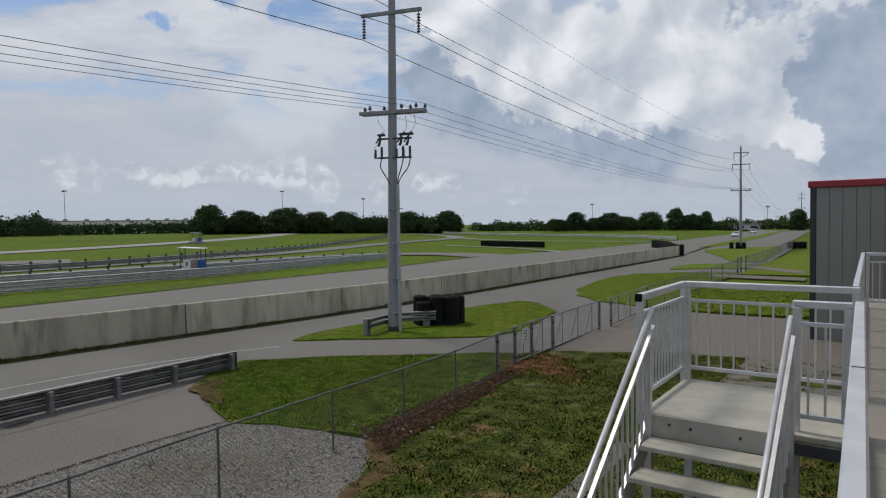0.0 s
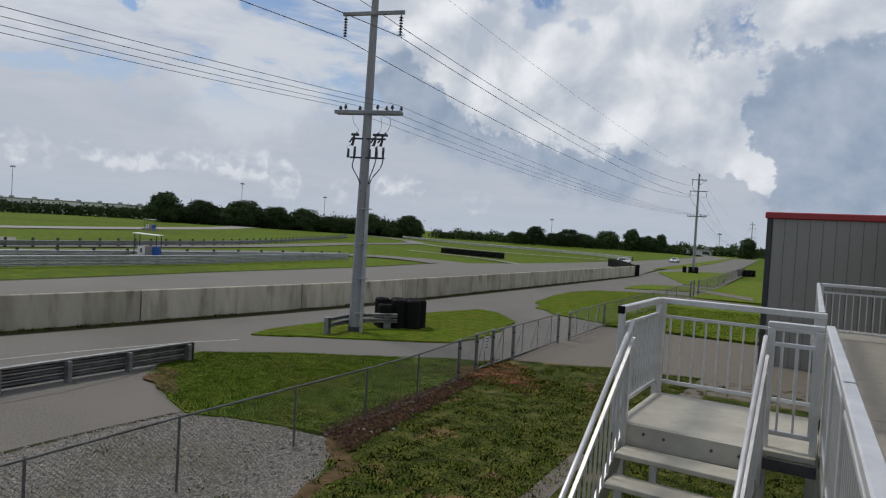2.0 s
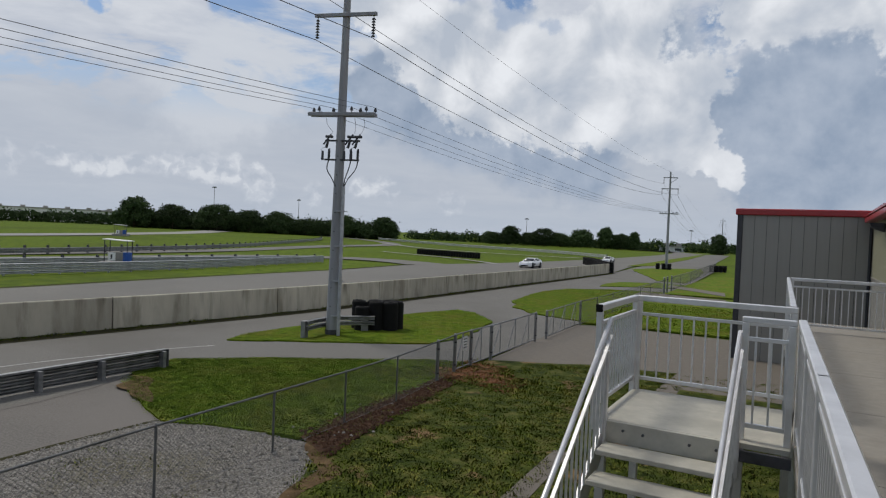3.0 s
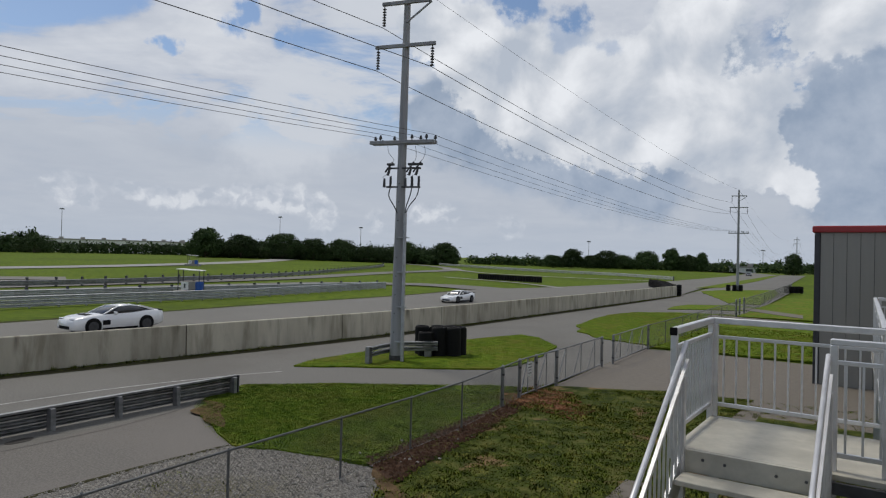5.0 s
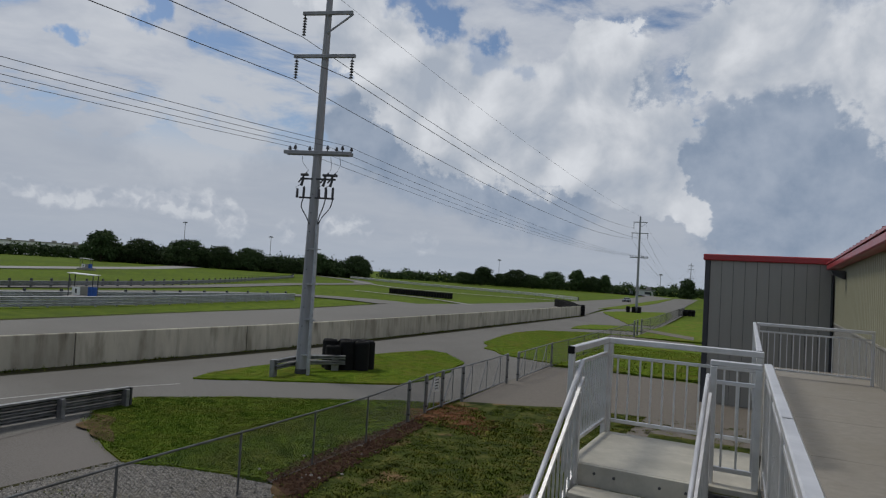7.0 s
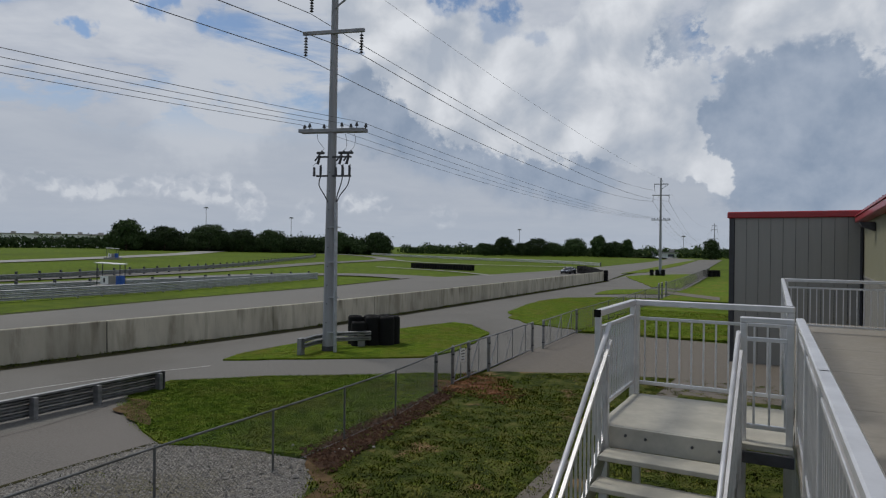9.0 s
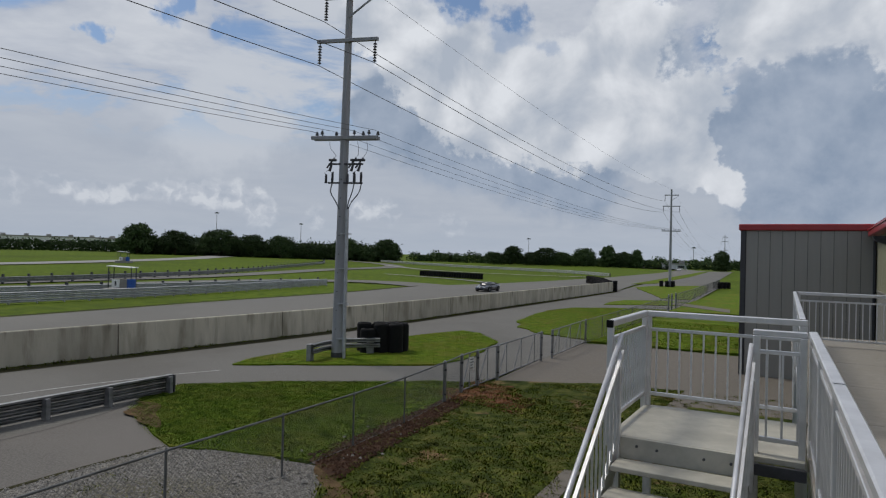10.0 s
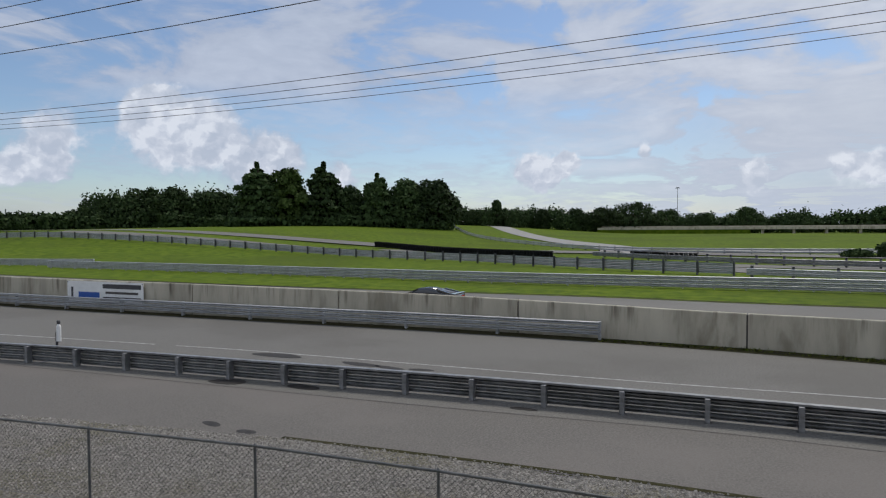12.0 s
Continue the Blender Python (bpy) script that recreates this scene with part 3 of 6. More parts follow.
    patch("slab_path", [(-2.6, 15.2), (3.2, 15.6), (3.2, 23.3), (-2.4, 22.2)], 0.045, APRON, "concrete slab path behind the stairs", "path", 0.06)
    for y in (16.9, 18.7):
        patch("slab_gap", wavy([(-1.9, y), (2.6, y + 0.1), (2.6, y + 0.75), (-1.9, y + 0.65)], 0.05, 0.3), 0.055, YARD, "strip of grass between concrete slabs", "lawn", 0.02)
    # paint, seams and the painted shade of the lane lip
    for run in ([(-17.0, 15.6), (-17.6, 14.2), (-18.0, 12.6), (-18.45, 10.6), (-18.7, 7.5), (-18.55, 2), (-18.1, -2.7), (-17.7, -9.1), (-17.35, -16.2), (-17.0, -19.7)], [(-16.9, -20.6), (-16.0, -28.4), (-14.6, -38)]):
        ribbon("lane_line", run, 0.1, 0.007, LINE, "worn white line on the pit road", "road marking", 1.0)
    # the shade of the pavement lip, put in as a dark ribbon
    ribbon("tar_seam", [(-10.9, 8.7), (-11.0, 6.5), (-10.95, 4.2), (-10.85, 0), (-10.7, -3.7), (-10.2, -9.4)], 0.13, 0.0145, DARK_EDGE, "painted lip shade between asphalt and gravel", "road seam", 0.7)
    ribbon("tar_seam", [(-14.9, 10.6), (-14.2, 8), (-14.12, 2), (-14.05, -2), (-13.4, -8.6), (-12.4, -22)], 0.035, 0.011, TAR, "dark tar seam between two pavings", "road seam", 1.0)
    for x, y, rx, ry in ((-17.0, -15.1, 0.3, 0.9), (-13.4, -13.9, 0.28, 0.55), (-13.8, -11.7, 0.25, 0.5), (-16.9, -11.8, 0.18, 0.7), (-16.9, -10.8, 0.15, 0.5), (-17.0, -9.7, 0.15, 0.5), (-10.2, -11.4, 0.14, 0.25), (-10.2, -10.3, 0.12, 0.25), (-10.8, -3.5, 0.06, 0.12), (-18.0, 5.0, 0.25, 0.9), (-14.7, 6.0, 0.15, 0.3), (-14.1, -5.7, 0.12, 0.3), (-14.4, 2.3, 0.1, 0.2), (-14.6, 4.1, 0.1, 0.2)):
        ring = [(x + rx * math.cos(a * 0.449), y + ry * math.sin(a * 0.449)) for a in range(14)]
        patch("oil_stain", wavy(ring, 0.22, 0.2, x), 0.0095, OIL, "dark oily stain on the asphalt", "stain")
    # a dark strip on the ground along the wall foot
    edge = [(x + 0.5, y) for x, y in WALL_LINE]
    ribbon("wall_foot", edge, 0.95, 0.012, DARK_EDGE, "dark strip along the foot of the wall", "soil", 1.5)


build_ground()
build_paving()


# ---- the concrete wall ----
def build_wall():
    line = catmull([(x, y, 0) for x, y in WALL_LINE], 0.5)
    base = thing("pit_wall", pose(0, 0, 0), "long weathered concrete pit wall with dark water stains", "wall", kind="structure")
    length = 8.28
    pts, dist = [], 0.0
    for a, b in zip(line, line[1:]):
        pts.append((dist, a))
        dist += (b - a).length
    pts.append((dist, line[-1]))

    def tall(y):
        return float(np.interp(y, (-60, -27, -14, -2, 10), (1.62, 1.52, 1.42, 1.2, 1.25)))

    def on(s):
        for (s0, p0), (s1, p1) in zip(pts, pts[1:]):
            if s <= s1:
                return p0.lerp(p1, (s - s0) / (s1 - s0))
        return pts[-1][1]

    bm = bmesh.new()
    rings = []
    for (d0, p0), (d1, p1) in zip(pts[::4], pts[4::4]):
        q = p1 - p0
        side = Vector((-q.y, q.x, 0)).normalized() * 0.05
        rings.append([bm.verts.new(p0 + side * o + Vector((0, 0, h))) for o, h in ((1, 0.0), (1, tall(p0.y) - 0.06), (-1, tall(p0.y) - 0.06), (-1, 0.0))])
    for r0, r1 in zip(rings, rings[1:]):
        for j in range(4):
            bm.faces.new((r0[j], r0[(j + 1) % 4], r1[(j + 1) % 4], r1[j]))
    part("joint_filler", bm, TAR, base, "dark filler in the wall joints")
    first = 60.95 % length
    cuts = [0.0] + [first + k * length for k in range(int((dist - first) / length) + 1)] + [dist]
    for s0, s1 in zip(cuts, cuts[1:]):
        if s1 - s0 < 0.5:
            continue
        s0 += 0.028
        s1 -= 0.028
        bm = bmesh.new()
        rings = []
        for k in range(5):
            p = on(s0 + (s1 - s0) * k / 4)
            q = on(min(dist, s0 + (s1 - s0) * k / 4 + 0.05)) - on(max(0, s0 + (s1 - s0) * k / 4 - 0.05))
            side = Vector((-q.y, q.x, 0)).normalized()
            if side.x < 0:
                side = -side
            ring = [p + side * o + Vector((0, 0, h)) for o, h in ((0.13, -0.05), (0.10, tall(p.y) - 0.03), (0.075, tall(p.y)), (-0.075, tall(p.y)), (-0.10, tall(p.y) - 0.03), (-0.13, -0.05))]
            rings.append([bm.verts.new(v) for v in ring])
        for r0, r1 in zip(rings, rings[1:]):
            for j in range(6):
                bm.faces.new((r0[j], r0[(j + 1) % 6], r1[(j + 1) % 6], r1[j]))
        bm.faces.new(rings[0])
        bm.faces.new(rings[-1][::-1])
        part("wall_panel", bm, WALLC, base)
    return on


build_wall()


# ---- guard rails ----
def w_profile(height):
    """The fold of one rail, as (out, up)."""
    h = height / 2
    return [(0.0, -h), (0.075, -h * 0.72), (0.075, -h * 0.4), (0.0, -h * 0.12), (0.0, h * 0.12), (0.075, h * 0.4), (0.075, h * 0.72), (0.0, h)]


def guard_rail(points, heights, tall, out, post_gap, post, label, material, group, post_top=0.0, step=2.0, end_plate=False, first=0.0, cap=False, stops=None):
    """Folded steel rails on posts along a line. heights: middle of each rail; out: +1 if they face the line's left; post: (along, across)."""
    line = catmull([(x, y, gz(x, y)) for x, y in points], step)
    base = thing("guard_rail", pose(0, 0, 0), label, "guard rail", group)
    sides = []
    for i, p in enumerate(line):
        d = line[min(i + 1, len(line) - 1)] - line[max(i - 1, 0)]
        sides.append(Vector((-d.y, d.x, 0)).normalized() * out)
    for z in heights:
        bm = bmesh.new()
        rings = [[bm.verts.new(p + s * (0.06 + o) + Vector((0, 0, z + u))) for o, u in w_profile(tall)] for p, s in zip(line, sides)]
        for a, b in zip(rings, rings[1:]):
            for j in range(7):
                bm.faces.new((a[j], a[j + 1], b[j + 1], b[j]))
        ob = part("rail", bm, material, base)
        ob.modifiers.new("thickness", "SOLIDIFY").thickness = 0.006
    top = heights[-1] + tall / 2 + post_top
    bm = bmesh.new()
    box(bm, (-post[0] / 2, -post[1], -0.06), (post[0] / 2, 0.05, top), None, 0.006)
    ob = part("post", bm, DARKSTEEL if post_top > 0.05 else material, base)
    stops = list(stops or [])
    me, run, want, made = ob.data, 0.0, stops.pop(0) if stops else first, 0
    for i in range(len(line) - 1):
        seg = (line[i + 1] - line[i]).length
        while want <= run + seg:
            p = line[i].lerp(line[i + 1], (want - run) / seg)
            s = sides[i]
            m = Matrix.Translation(p) @ Matrix.Rotation(math.atan2(s.y, s.x) - math.pi / 2, 4, "Z")
            if made == 0:
                ob.matrix_basis = m
            else:
                share("post", me, base, m)
            made += 1
            want = stops.pop(0) if stops else want + post_gap
        run += seg
    if cap:
        bm = bmesh.new()
        rings = [[bm.verts.new(p + s * o + Vector((0, 0, top + u))) for o, u in ((-0.05, 0.0), (0.10, 0.0), (0.10, 0.045), (-0.05, 0.045))] for p, s in zip(line, sides)]
        for a, b in zip(rings, rings[1:]):
            for j in range(4):
                bm.faces.new((a[j], a[(j + 1) % 4], b[(j + 1) % 4], b[j]))
        part("cap_rail", bm, material, base)
    if end_plate:
        bm = bmesh.new()
        p, s = line[0], sides[0]
        m = Matrix.Translation(p) @ Matrix.Rotation(math.atan2(s.y, s.x) - math.pi / 2, 4, "Z")
        box(bm, (-0.03, -0.1, 0.0), (0.03, 0.2, top + 0.04), m, 0.01)
        part("end_plate", bm, DARKSTEEL, base)
    return base


GR1_STOPS = [0.15, 2.05, 3.7, 5.35] + [5.35 + 1.71 * k for k in range(1, 5)] + [12.19 + 1.77 * k for k in range(1, 10)] + [28.1 + 1.95 * k for k in range(1, 20)]
guard_rail(GR1_LINE, (0.125, 0.285, 0.445), 0.15, -1, 1.71, (0.11, 0.15), "grey triple guard rail with square posts along the pit road", GALV_DULL, "guard rails", 0.0, 1.0, True, 0.35, True, GR1_STOPS)
guard_rail([(-24.2, -6.0), (-24.0, -12), (-23.2, -26), (-22.6, -40), (-22.4, -75)], (0.27, 0.45, 0.63), 0.13, 1, 4.0, (0.1, 0.12), "grey triple guard rail in front of the pit wall", GALV, "guard rails", 0.0, 2.0)
guard_rail([(-52.9, 64.5), (-51.2, 54), (-49.2, 40), (-49.0, 31), (-49.1, 24), (-49.0, 18.7), (-48.7, 6.8), (-48.1, -2), (-47.5, -13.4), (-47.5, -23.4), (-48.1, -40), (-48.5, -55), (-48.2, -73.5)], (0.16, 0.43, 0.70), 0.24, 1, 2.0, (0.1, 0.14), "silver triple guard rail beyond the race track", GALV, "guard rails", 0.0, 3.0)
guard_rail([(-52.4, -71.5), (-49.6, -84), (-46, -110), (-44, -130)], (0.16, 0.43, 0.70), 0.24, 1, 2.0, (0.1, 0.14), "silver guard rail end section", GALV, "guard rails", 0.0, 3.0)
guard_rail([(-55.5, 66), (-56.6, 50), (-58.0, 30), (-59.4, 8.4), (-61.6, -1.2)], (0.25, 0.55), 0.28, 1, 3.2, (0.2, 0.16), "silver guard rail with dark posts behind the first", GALV, "guard rails", 0.22, 3.0)
guard_rail([(-61.8, -2.2), (-64.9, -11.3), (-68, -18.7), (-72.3, -26.6), (-77.2, -37.3), (-80.5, -52), (-82.2, -68), (-82, -92), (-79.5, -118), (-77, -131), (-73, -150), (-66, -180)], (0.28, 0.60, 0.92), 0.29, -1, 3.2, (0.14, 0.16), "silver guard rail with dark posts climbing the bank", GALV, "guard rails", 0.16, 3.0)
guard_rail([(-150, 180), (-129.4, 154.2), (-103.5, 107.8), (-93.8, 89.9), (-84.1, 68.4), (-79.7, 54.1), (-76.3, 41), (-75.4, 30), (-78, 10), (-86, -8), (-97, -22)], (0.25, 0.55), 0.28, 1, 3.0, (0.2, 0.18), "far silver guard rail with dark posts", GALV_DULL, "guard rails", 0.3, 4.0)
guard_rail([(-120, 30), (-112, 0), (-125, -30), (-170, -70), (-240, -110)], (0.35, 0.75), 0.31, 1, 4, (0.14, 0.14), "far silver guard rail", GALV, "guard rails", 0.1, 4.0)
guard_rail([(-40, 150), (-60, 170), (-100, 190), (-150, 215)], (0.35, 0.75), 0.31, 1, 4, (0.14, 0.14), "far silver guard rail", GALV, "guard rails", 0.1, 4.0)
guard_rail([(-15.65, 18.77), (-15.88, 19.76), (-15.9, 20.55), (-15.41, 21.41), (-14.72, 22.07)], (0.40, 0.62), 0.17, -1, 3.3, (0.3, 0.12), "short curved guard rail in front of the utility pole", GALV_DULL, "guard rails", 0.0, 0.4, False, 0.05)


# ---- buildings ----
def build_shed():
    x0, x1, y0, y1, top = -1.25, 3.06, 26.6, 60.0, 5.5
    base = thing("shed", pose(0, 0, 0), "grey metal-sided shed with a red roof edge", "building")
    bm = bmesh.new()
    box(bm, (x0 + 0.03, y0 + 0.03, 0), (x1 - 0.03, y1, top - 0.02))
    part("wall_core", bm, DARKTRIM, base, "dark wall behind the siding")
    bm = bmesh.new()
    w = 0.41
    box(bm, (0.006, 0, 0), (w - 0.006, 0.03, top - 0.02), None, 0.006)
    for k in range(1, 3):
        box(bm, (w * k / 3 - 0.008, -0.004, 0.0), (w * k / 3 + 0.008, 0.0, top - 0.02))
    first = part("siding_panel", bm, SIDING, base)
    me, first.matrix_basis = first.data, pose(x0 + 0.16, y0, 0)
    for k in range(1, 10):
        share("siding_panel", me, base, pose(x0 + 0.16 + w * k, y0, 0))
    for k in range(40):
        share("siding_panel", me, base, pose(x0, y0 + 0.5 + w * (k + 1), 0, 0, 0, -90))
    bm = bmesh.new()
    box(bm, (x0 - 0.03, y0 - 0.03, 0), (x0 + 0.15, y0 + 0.12, top - 0.02), None, 0.01)
    part("corner_trim", bm, DARKTRIM, base, "dark corner trim")
    bm = bmesh.new()
    box(bm, (x1 - 0.1, y0 - 0.03, 0), (x1 - 0.02, y0 + 0.05, top - 0.02), None, 0.01)
    part("corner_trim", bm, DARKTRIM, base, "dark corner trim")
    bm = bmesh.new()
    box(bm, (x0 - 0.10, y0 - 0.10, top - 0.02), (x1 - 0.01, y0 + 0.1, top + 0.22), None, 0.03)
    part("roof_edge", bm, RED, base, "red metal roof edge")
    bm = bmesh.new()
    box(bm, (x0 - 0.10, y0 + 0.1, top - 0.02), (x0 + 0.1, y1, top + 0.22), None, 0.03)
    part("roof_edge", bm, RED, base, "red metal roof edge")
    bm = bmesh.new()
    box(bm, (x0 + 0.1, y0 + 0.1, top), (x1, y1, top + 0.16))
    part("roof", bm, RED, base)


def build_hall():
    x, y0, y1, split, top = 3.1, -14.0, 26.55, 3.4, 5.32
    base = thing("hall", pose(0, 0, 0), "metal-sided hall, pale yellow over grey, with a red roof", "building")
    bm = bmesh.new()
    box(bm, (x + 0.05, y0, 0), (x + 9, y1 + 30, top - 0.05))
    part("wall_core", bm, SIDING, base)
    w, n = 0.9, 45

    def siding(z0, z1, material, name):
        bm = bmesh.new()
        prof = []
        for k in range(3):
            o = k * 0.3
            prof += [(o, 0.0), (o + 0.17, 0.0), (o + 0.20, -0.032), (o + 0.26, -0.032), (o + 0.29, 0.0)]
        a = [bm.verts.new((q, p, z0)) for p, q in prof]
        b = [bm.verts.new((q, p, z1)) for p, q in prof]
        for i in range(len(prof) - 1):
            bm.faces.new((a[i], a[i + 1], b[i + 1], b[i]))
        ob = part(name, bm, material, base)
        ob.matrix_basis = pose(x, y0, 0)
        for k in range(1, n):
            share(name, ob.data, base, pose(x, y0 + w * k, 0))

    siding(split, top, CREAM, "upper_panel")
    siding(0.0, split - 0.01, SIDING, "lower_panel")
    bm = bmesh.new()
    box(bm, (x - 0.05, y0, split - 0.025), (x + 0.02, y1, split + 0.025))
    part("trim_strip", bm, SIDING, base)
    bm = bmesh.new()
    box(bm, (x - 0.32, y0 - 0.3, top - 0.05), (x - 0.02, y1 - 0.2, top + 0.14), None, 0.03)
    part("eave", bm, RED, base, "red metal gutter and eave")
    bm = bmesh.new()
    va = [bm.verts.new(p) for p in ((x - 0.34, y0 - 0.4, top + 0.145), (x - 0.34, y1 + 0.1, top + 0.145), (x + 5, y1 + 0.1, top + 1.1), (x + 5, y0 - 0.4, top + 1.1),
                                    (x - 0.34, y0 - 0.4, top + 0.2), (x - 0.34, y1 + 0.1, top + 0.2), (x + 5, y1 + 0.1, top + 1.16), (x + 5, y0 - 0.4, top + 1.16))]
    for f in ((0, 1, 2, 3), (7, 6, 5, 4), (0, 4, 5, 1), (1, 5, 6, 2), (2, 6, 7, 3), (3, 7, 4, 0)):
        bm.faces.new([va[i] for i in f])
    part("roof", bm, RED, base)
    bm = bmesh.new()
    rib = bmesh.new()
    for k in range(52):
        yy = y0 + k * 0.8
        beam(rib, (x - 0.33, yy, top + 0.215), (x + 5, yy, top + 1.175), 0.05, 0.03)
    part("roof_seams", rib, RED, base)
    bm.free()
    lamp = thing("wall_lamp", pose(x - 0.02, 22.4, 5.0), "dark wall lamp under the eave of the hall", "lamp")
    bm = bmesh.new()
    box(bm, (-0.04, -0.12, -0.12), (0.0, 0.12, 0.12), None, 0.01)
    part("bracket", bm, DARKSTEEL, lamp)
    bm = bmesh.new()
    va = [bm.verts.new(p) for p in ((-0.04, -0.2, 0.14), (-0.04, 0.2, 0.14), (-0.04, 0.2, -0.12), (-0.04, -0.2, -0.12), (-0.42, -0.2, 0.14), (-0.42, 0.2, 0.14), (-0.36, 0.2, 0.0), (-0.36, -0.2, 0.0))]
    for f in ((0, 1, 2, 3), (4, 7, 6, 5), (0, 4, 5, 1), (1, 5, 6, 2), (2, 6, 7, 3), (3, 7, 4, 0)):
        bm.faces.new([va[i] for i in f])
    part("hood", bm, DARKSTEEL, lamp)


build_shed()
build_hall()


# ---- deck, landing and stairs ----
DECK, RAIL = 2.63, 3.70


def rail_panel(name, p, q, z_top, parent_thing, pickets=0.115, post_gap=1.6, z_low=DECK, top_wh=(0.06, 0.065), posts=True, drop=0.16):
    """One run of railing between two points on the plan."""
    p, q = Vector((*p, 0)), Vector((*q, 0))
    d = q - p
    n = d.length
    u = d / n
    at = lambda s, z: p + u * s + Vector((0, 0, z))  # noqa: E731
    bm = bmesh.new()
    beam(bm, at(-0.03, z_top - top_wh[1] / 2), at(n + 0.03, z_top - top_wh[1] / 2), *top_wh, bevel=0.008)
    part("top_rail", bm, ALU, parent_thing)
    bm = bmesh.new()
    beam(bm, at(0, z_top - drop - 0.02), at(n, z_top - drop - 0.02), 0.035, 0.035, bevel=0.004)
    part("upper_rail", bm, ALU, parent_thing)
    bm = bmesh.new()
    beam(bm, at(0, z_low + 0.13), at(n, z_low + 0.13), 0.035, 0.04, bevel=0.004)
    part("lower_rail", bm, ALU, parent_thing)
    bm = bmesh.new()
    box(bm, (-0.009, -0.009, z_low + 0.14), (0.009, 0.009, z_top - drop - 0.03))
    me, k, s = None, 0, pickets * 0.7
    while s < n - 0.03:
        m = Matrix.Translation(at(s, 0)) @ Matrix.Rotation(math.atan2(u.y, u.x), 4, "Z")
        if me is None:
            ob = part("picket", bm, ALU, parent_thing)
            me, ob.matrix_basis = ob.data, m
        else:
            share("picket", me, parent_thing, m)
        s += pickets
    if posts:
        bm = bmesh.new()
        box(bm, (-0.028, -0.028, z_low - 0.12), (0.028, 0.028, z_top - top_wh[1] - 0.002), None, 0.005)
        me, count = None, max(1, round(n / post_gap))
        for k in range(count + 1):
            m = Matrix.Translation(at(n * k / count, 0)) @ Matrix.Rotation(math.atan2(u.y, u.x), 4, "Z")
            if me is None:
                ob = part("post", bm, ALU, parent_thing)
                me, ob.matrix_basis = ob.data, m
            else:
                share("post", me, parent_thing, m)


def railing(label, runs, **kw):
    t = thing("railing", pose(0, 0, 0), label, "railing", "deck railings")
    for p, q in runs:
        rail_panel("railing", p, q, RAIL, t, **kw)
    return t


def end_cap(p, parent_thing):
    bm = bmesh.new()
    box(bm, (p[0] - 0.032, p[1] - 0.012, RAIL - 0.07), (p[0] + 0.032, p[1] + 0.012, RAIL + 0.002), None, 0.004)
    part("end_cap", bm, RUBBER, parent_thing, "black plastic end cap")


def build_deck():
    deck = thing("deck", pose(0, 0, 0), "raised concrete walkway deck along the hall", "deck", kind="structure")
    edge = lambda y: 1.20 + (5.7 - y) * 0.042  # noqa: E731
    y = -7.0
    while y < 16.2:
        bm = bmesh.new()
        y1 = min(y + 2.4, 16.45)
        va = [bm.verts.new(p) for z in (DECK - 0.08, DECK) for p in ((edge(y) - 0.02, y + 0.004, z), (3.08, y + 0.004, z), (3.08, y1 - 0.004, z), (edge(y1) - 0.02, y1 - 0.004, z))]
        for f in ((3, 2, 1, 0), (4, 5, 6, 7), (0, 1, 5, 4), (1, 2, 6, 5), (2, 3, 7, 6), (3, 0, 4, 7)):
            bm.faces.new([va[i] for i in f])
        part("slab", bm, DECKING, deck)
        y = y1
    for a, b in (((edge(-7) + 0.03, -7), (edge(16.4) + 0.03, 16.4)), ((3.0, -7), (3.0, 16.4))):
        bm = bmesh.new()
        beam(bm, (*a, DECK - 0.2), (*b, DECK - 0.2), 0.06, 0.22)
        part("side_beam", bm, ALU, deck)
    bm = bmesh.new()
    box(bm, (-0.05, -0.05, 0), (0.05, 0.05, DECK - 0.31))
    me = None
    for k in range(9):
        yy = -6.5 + k * 2.8
        for xx in (edge(yy) + 0.1, 2.9):
            if me is None:
                ob = part("leg", bm, ALU, deck)
                me, ob.matrix_basis = ob.data, pose(xx, yy, 0)
            else:
                share("leg", me, deck, pose(xx, yy, 0))
    near = railing("silver aluminium railing along the walkway", [((edge(5.72), 5.72), (edge(3.05), 3.05)), ((edge(3.03), 3.03), (edge(-2.5), -2.5)), ((edge(-2.52), -2.52), (edge(-6.8), -6.8))], top_wh=(0.066, 0.05), drop=0.12)
    far = railing("silver aluminium railing along the far walkway", [((edge(7.1) - 0.04, 7.1), (edge(14.6) + 0.02, 14.6))])
    end_cap((edge(7.1) - 0.04, 7.06), far)
    railing("silver aluminium railing across the end of the walkway", [((0.92, 14.62), (2.95, 14.62))])

    land = thing("landing", pose(0, 0, 0), "grey metal stair landing beside the walkway", "landing")
    bm = bmesh.new()
    box(bm, (-0.47, 5.5, DECK - 0.05), (1.16, 7.0, DECK), None, 0.004)
    part("floor_plate", bm, LANDING, land)
    bm = bmesh.new()
    box(bm, (-0.40, 5.46, DECK - 0.2), (0.72, 5.50, DECK - 0.002), None, 0.004)
    part("front_beam", bm, LANDING, land)
    bm = bmesh.new()
    box(bm, (0.76, 5.455, DECK - 0.15), (1.17, 5.495, DECK - 0.052), None, 0.004)
    # near-black colour includes the shade that lies on this dark grey beam
    part("side_front_beam", bm, DARKSTEEL, land, "dark grey beam below the side panel, shade put into its colour")
    bolt = bmesh.new()
    rod(bolt, (0, 0, 0), (0, -0.014, 0), 0.013, n=8)
    me = None
    for xx, zz in ((-0.2, 2.56), (-0.02, 2.55), (0.38, 2.54), (0.6, 2.54)):
        if me is None:
            ob = part("bolt", bolt, DARKSTEEL, land)
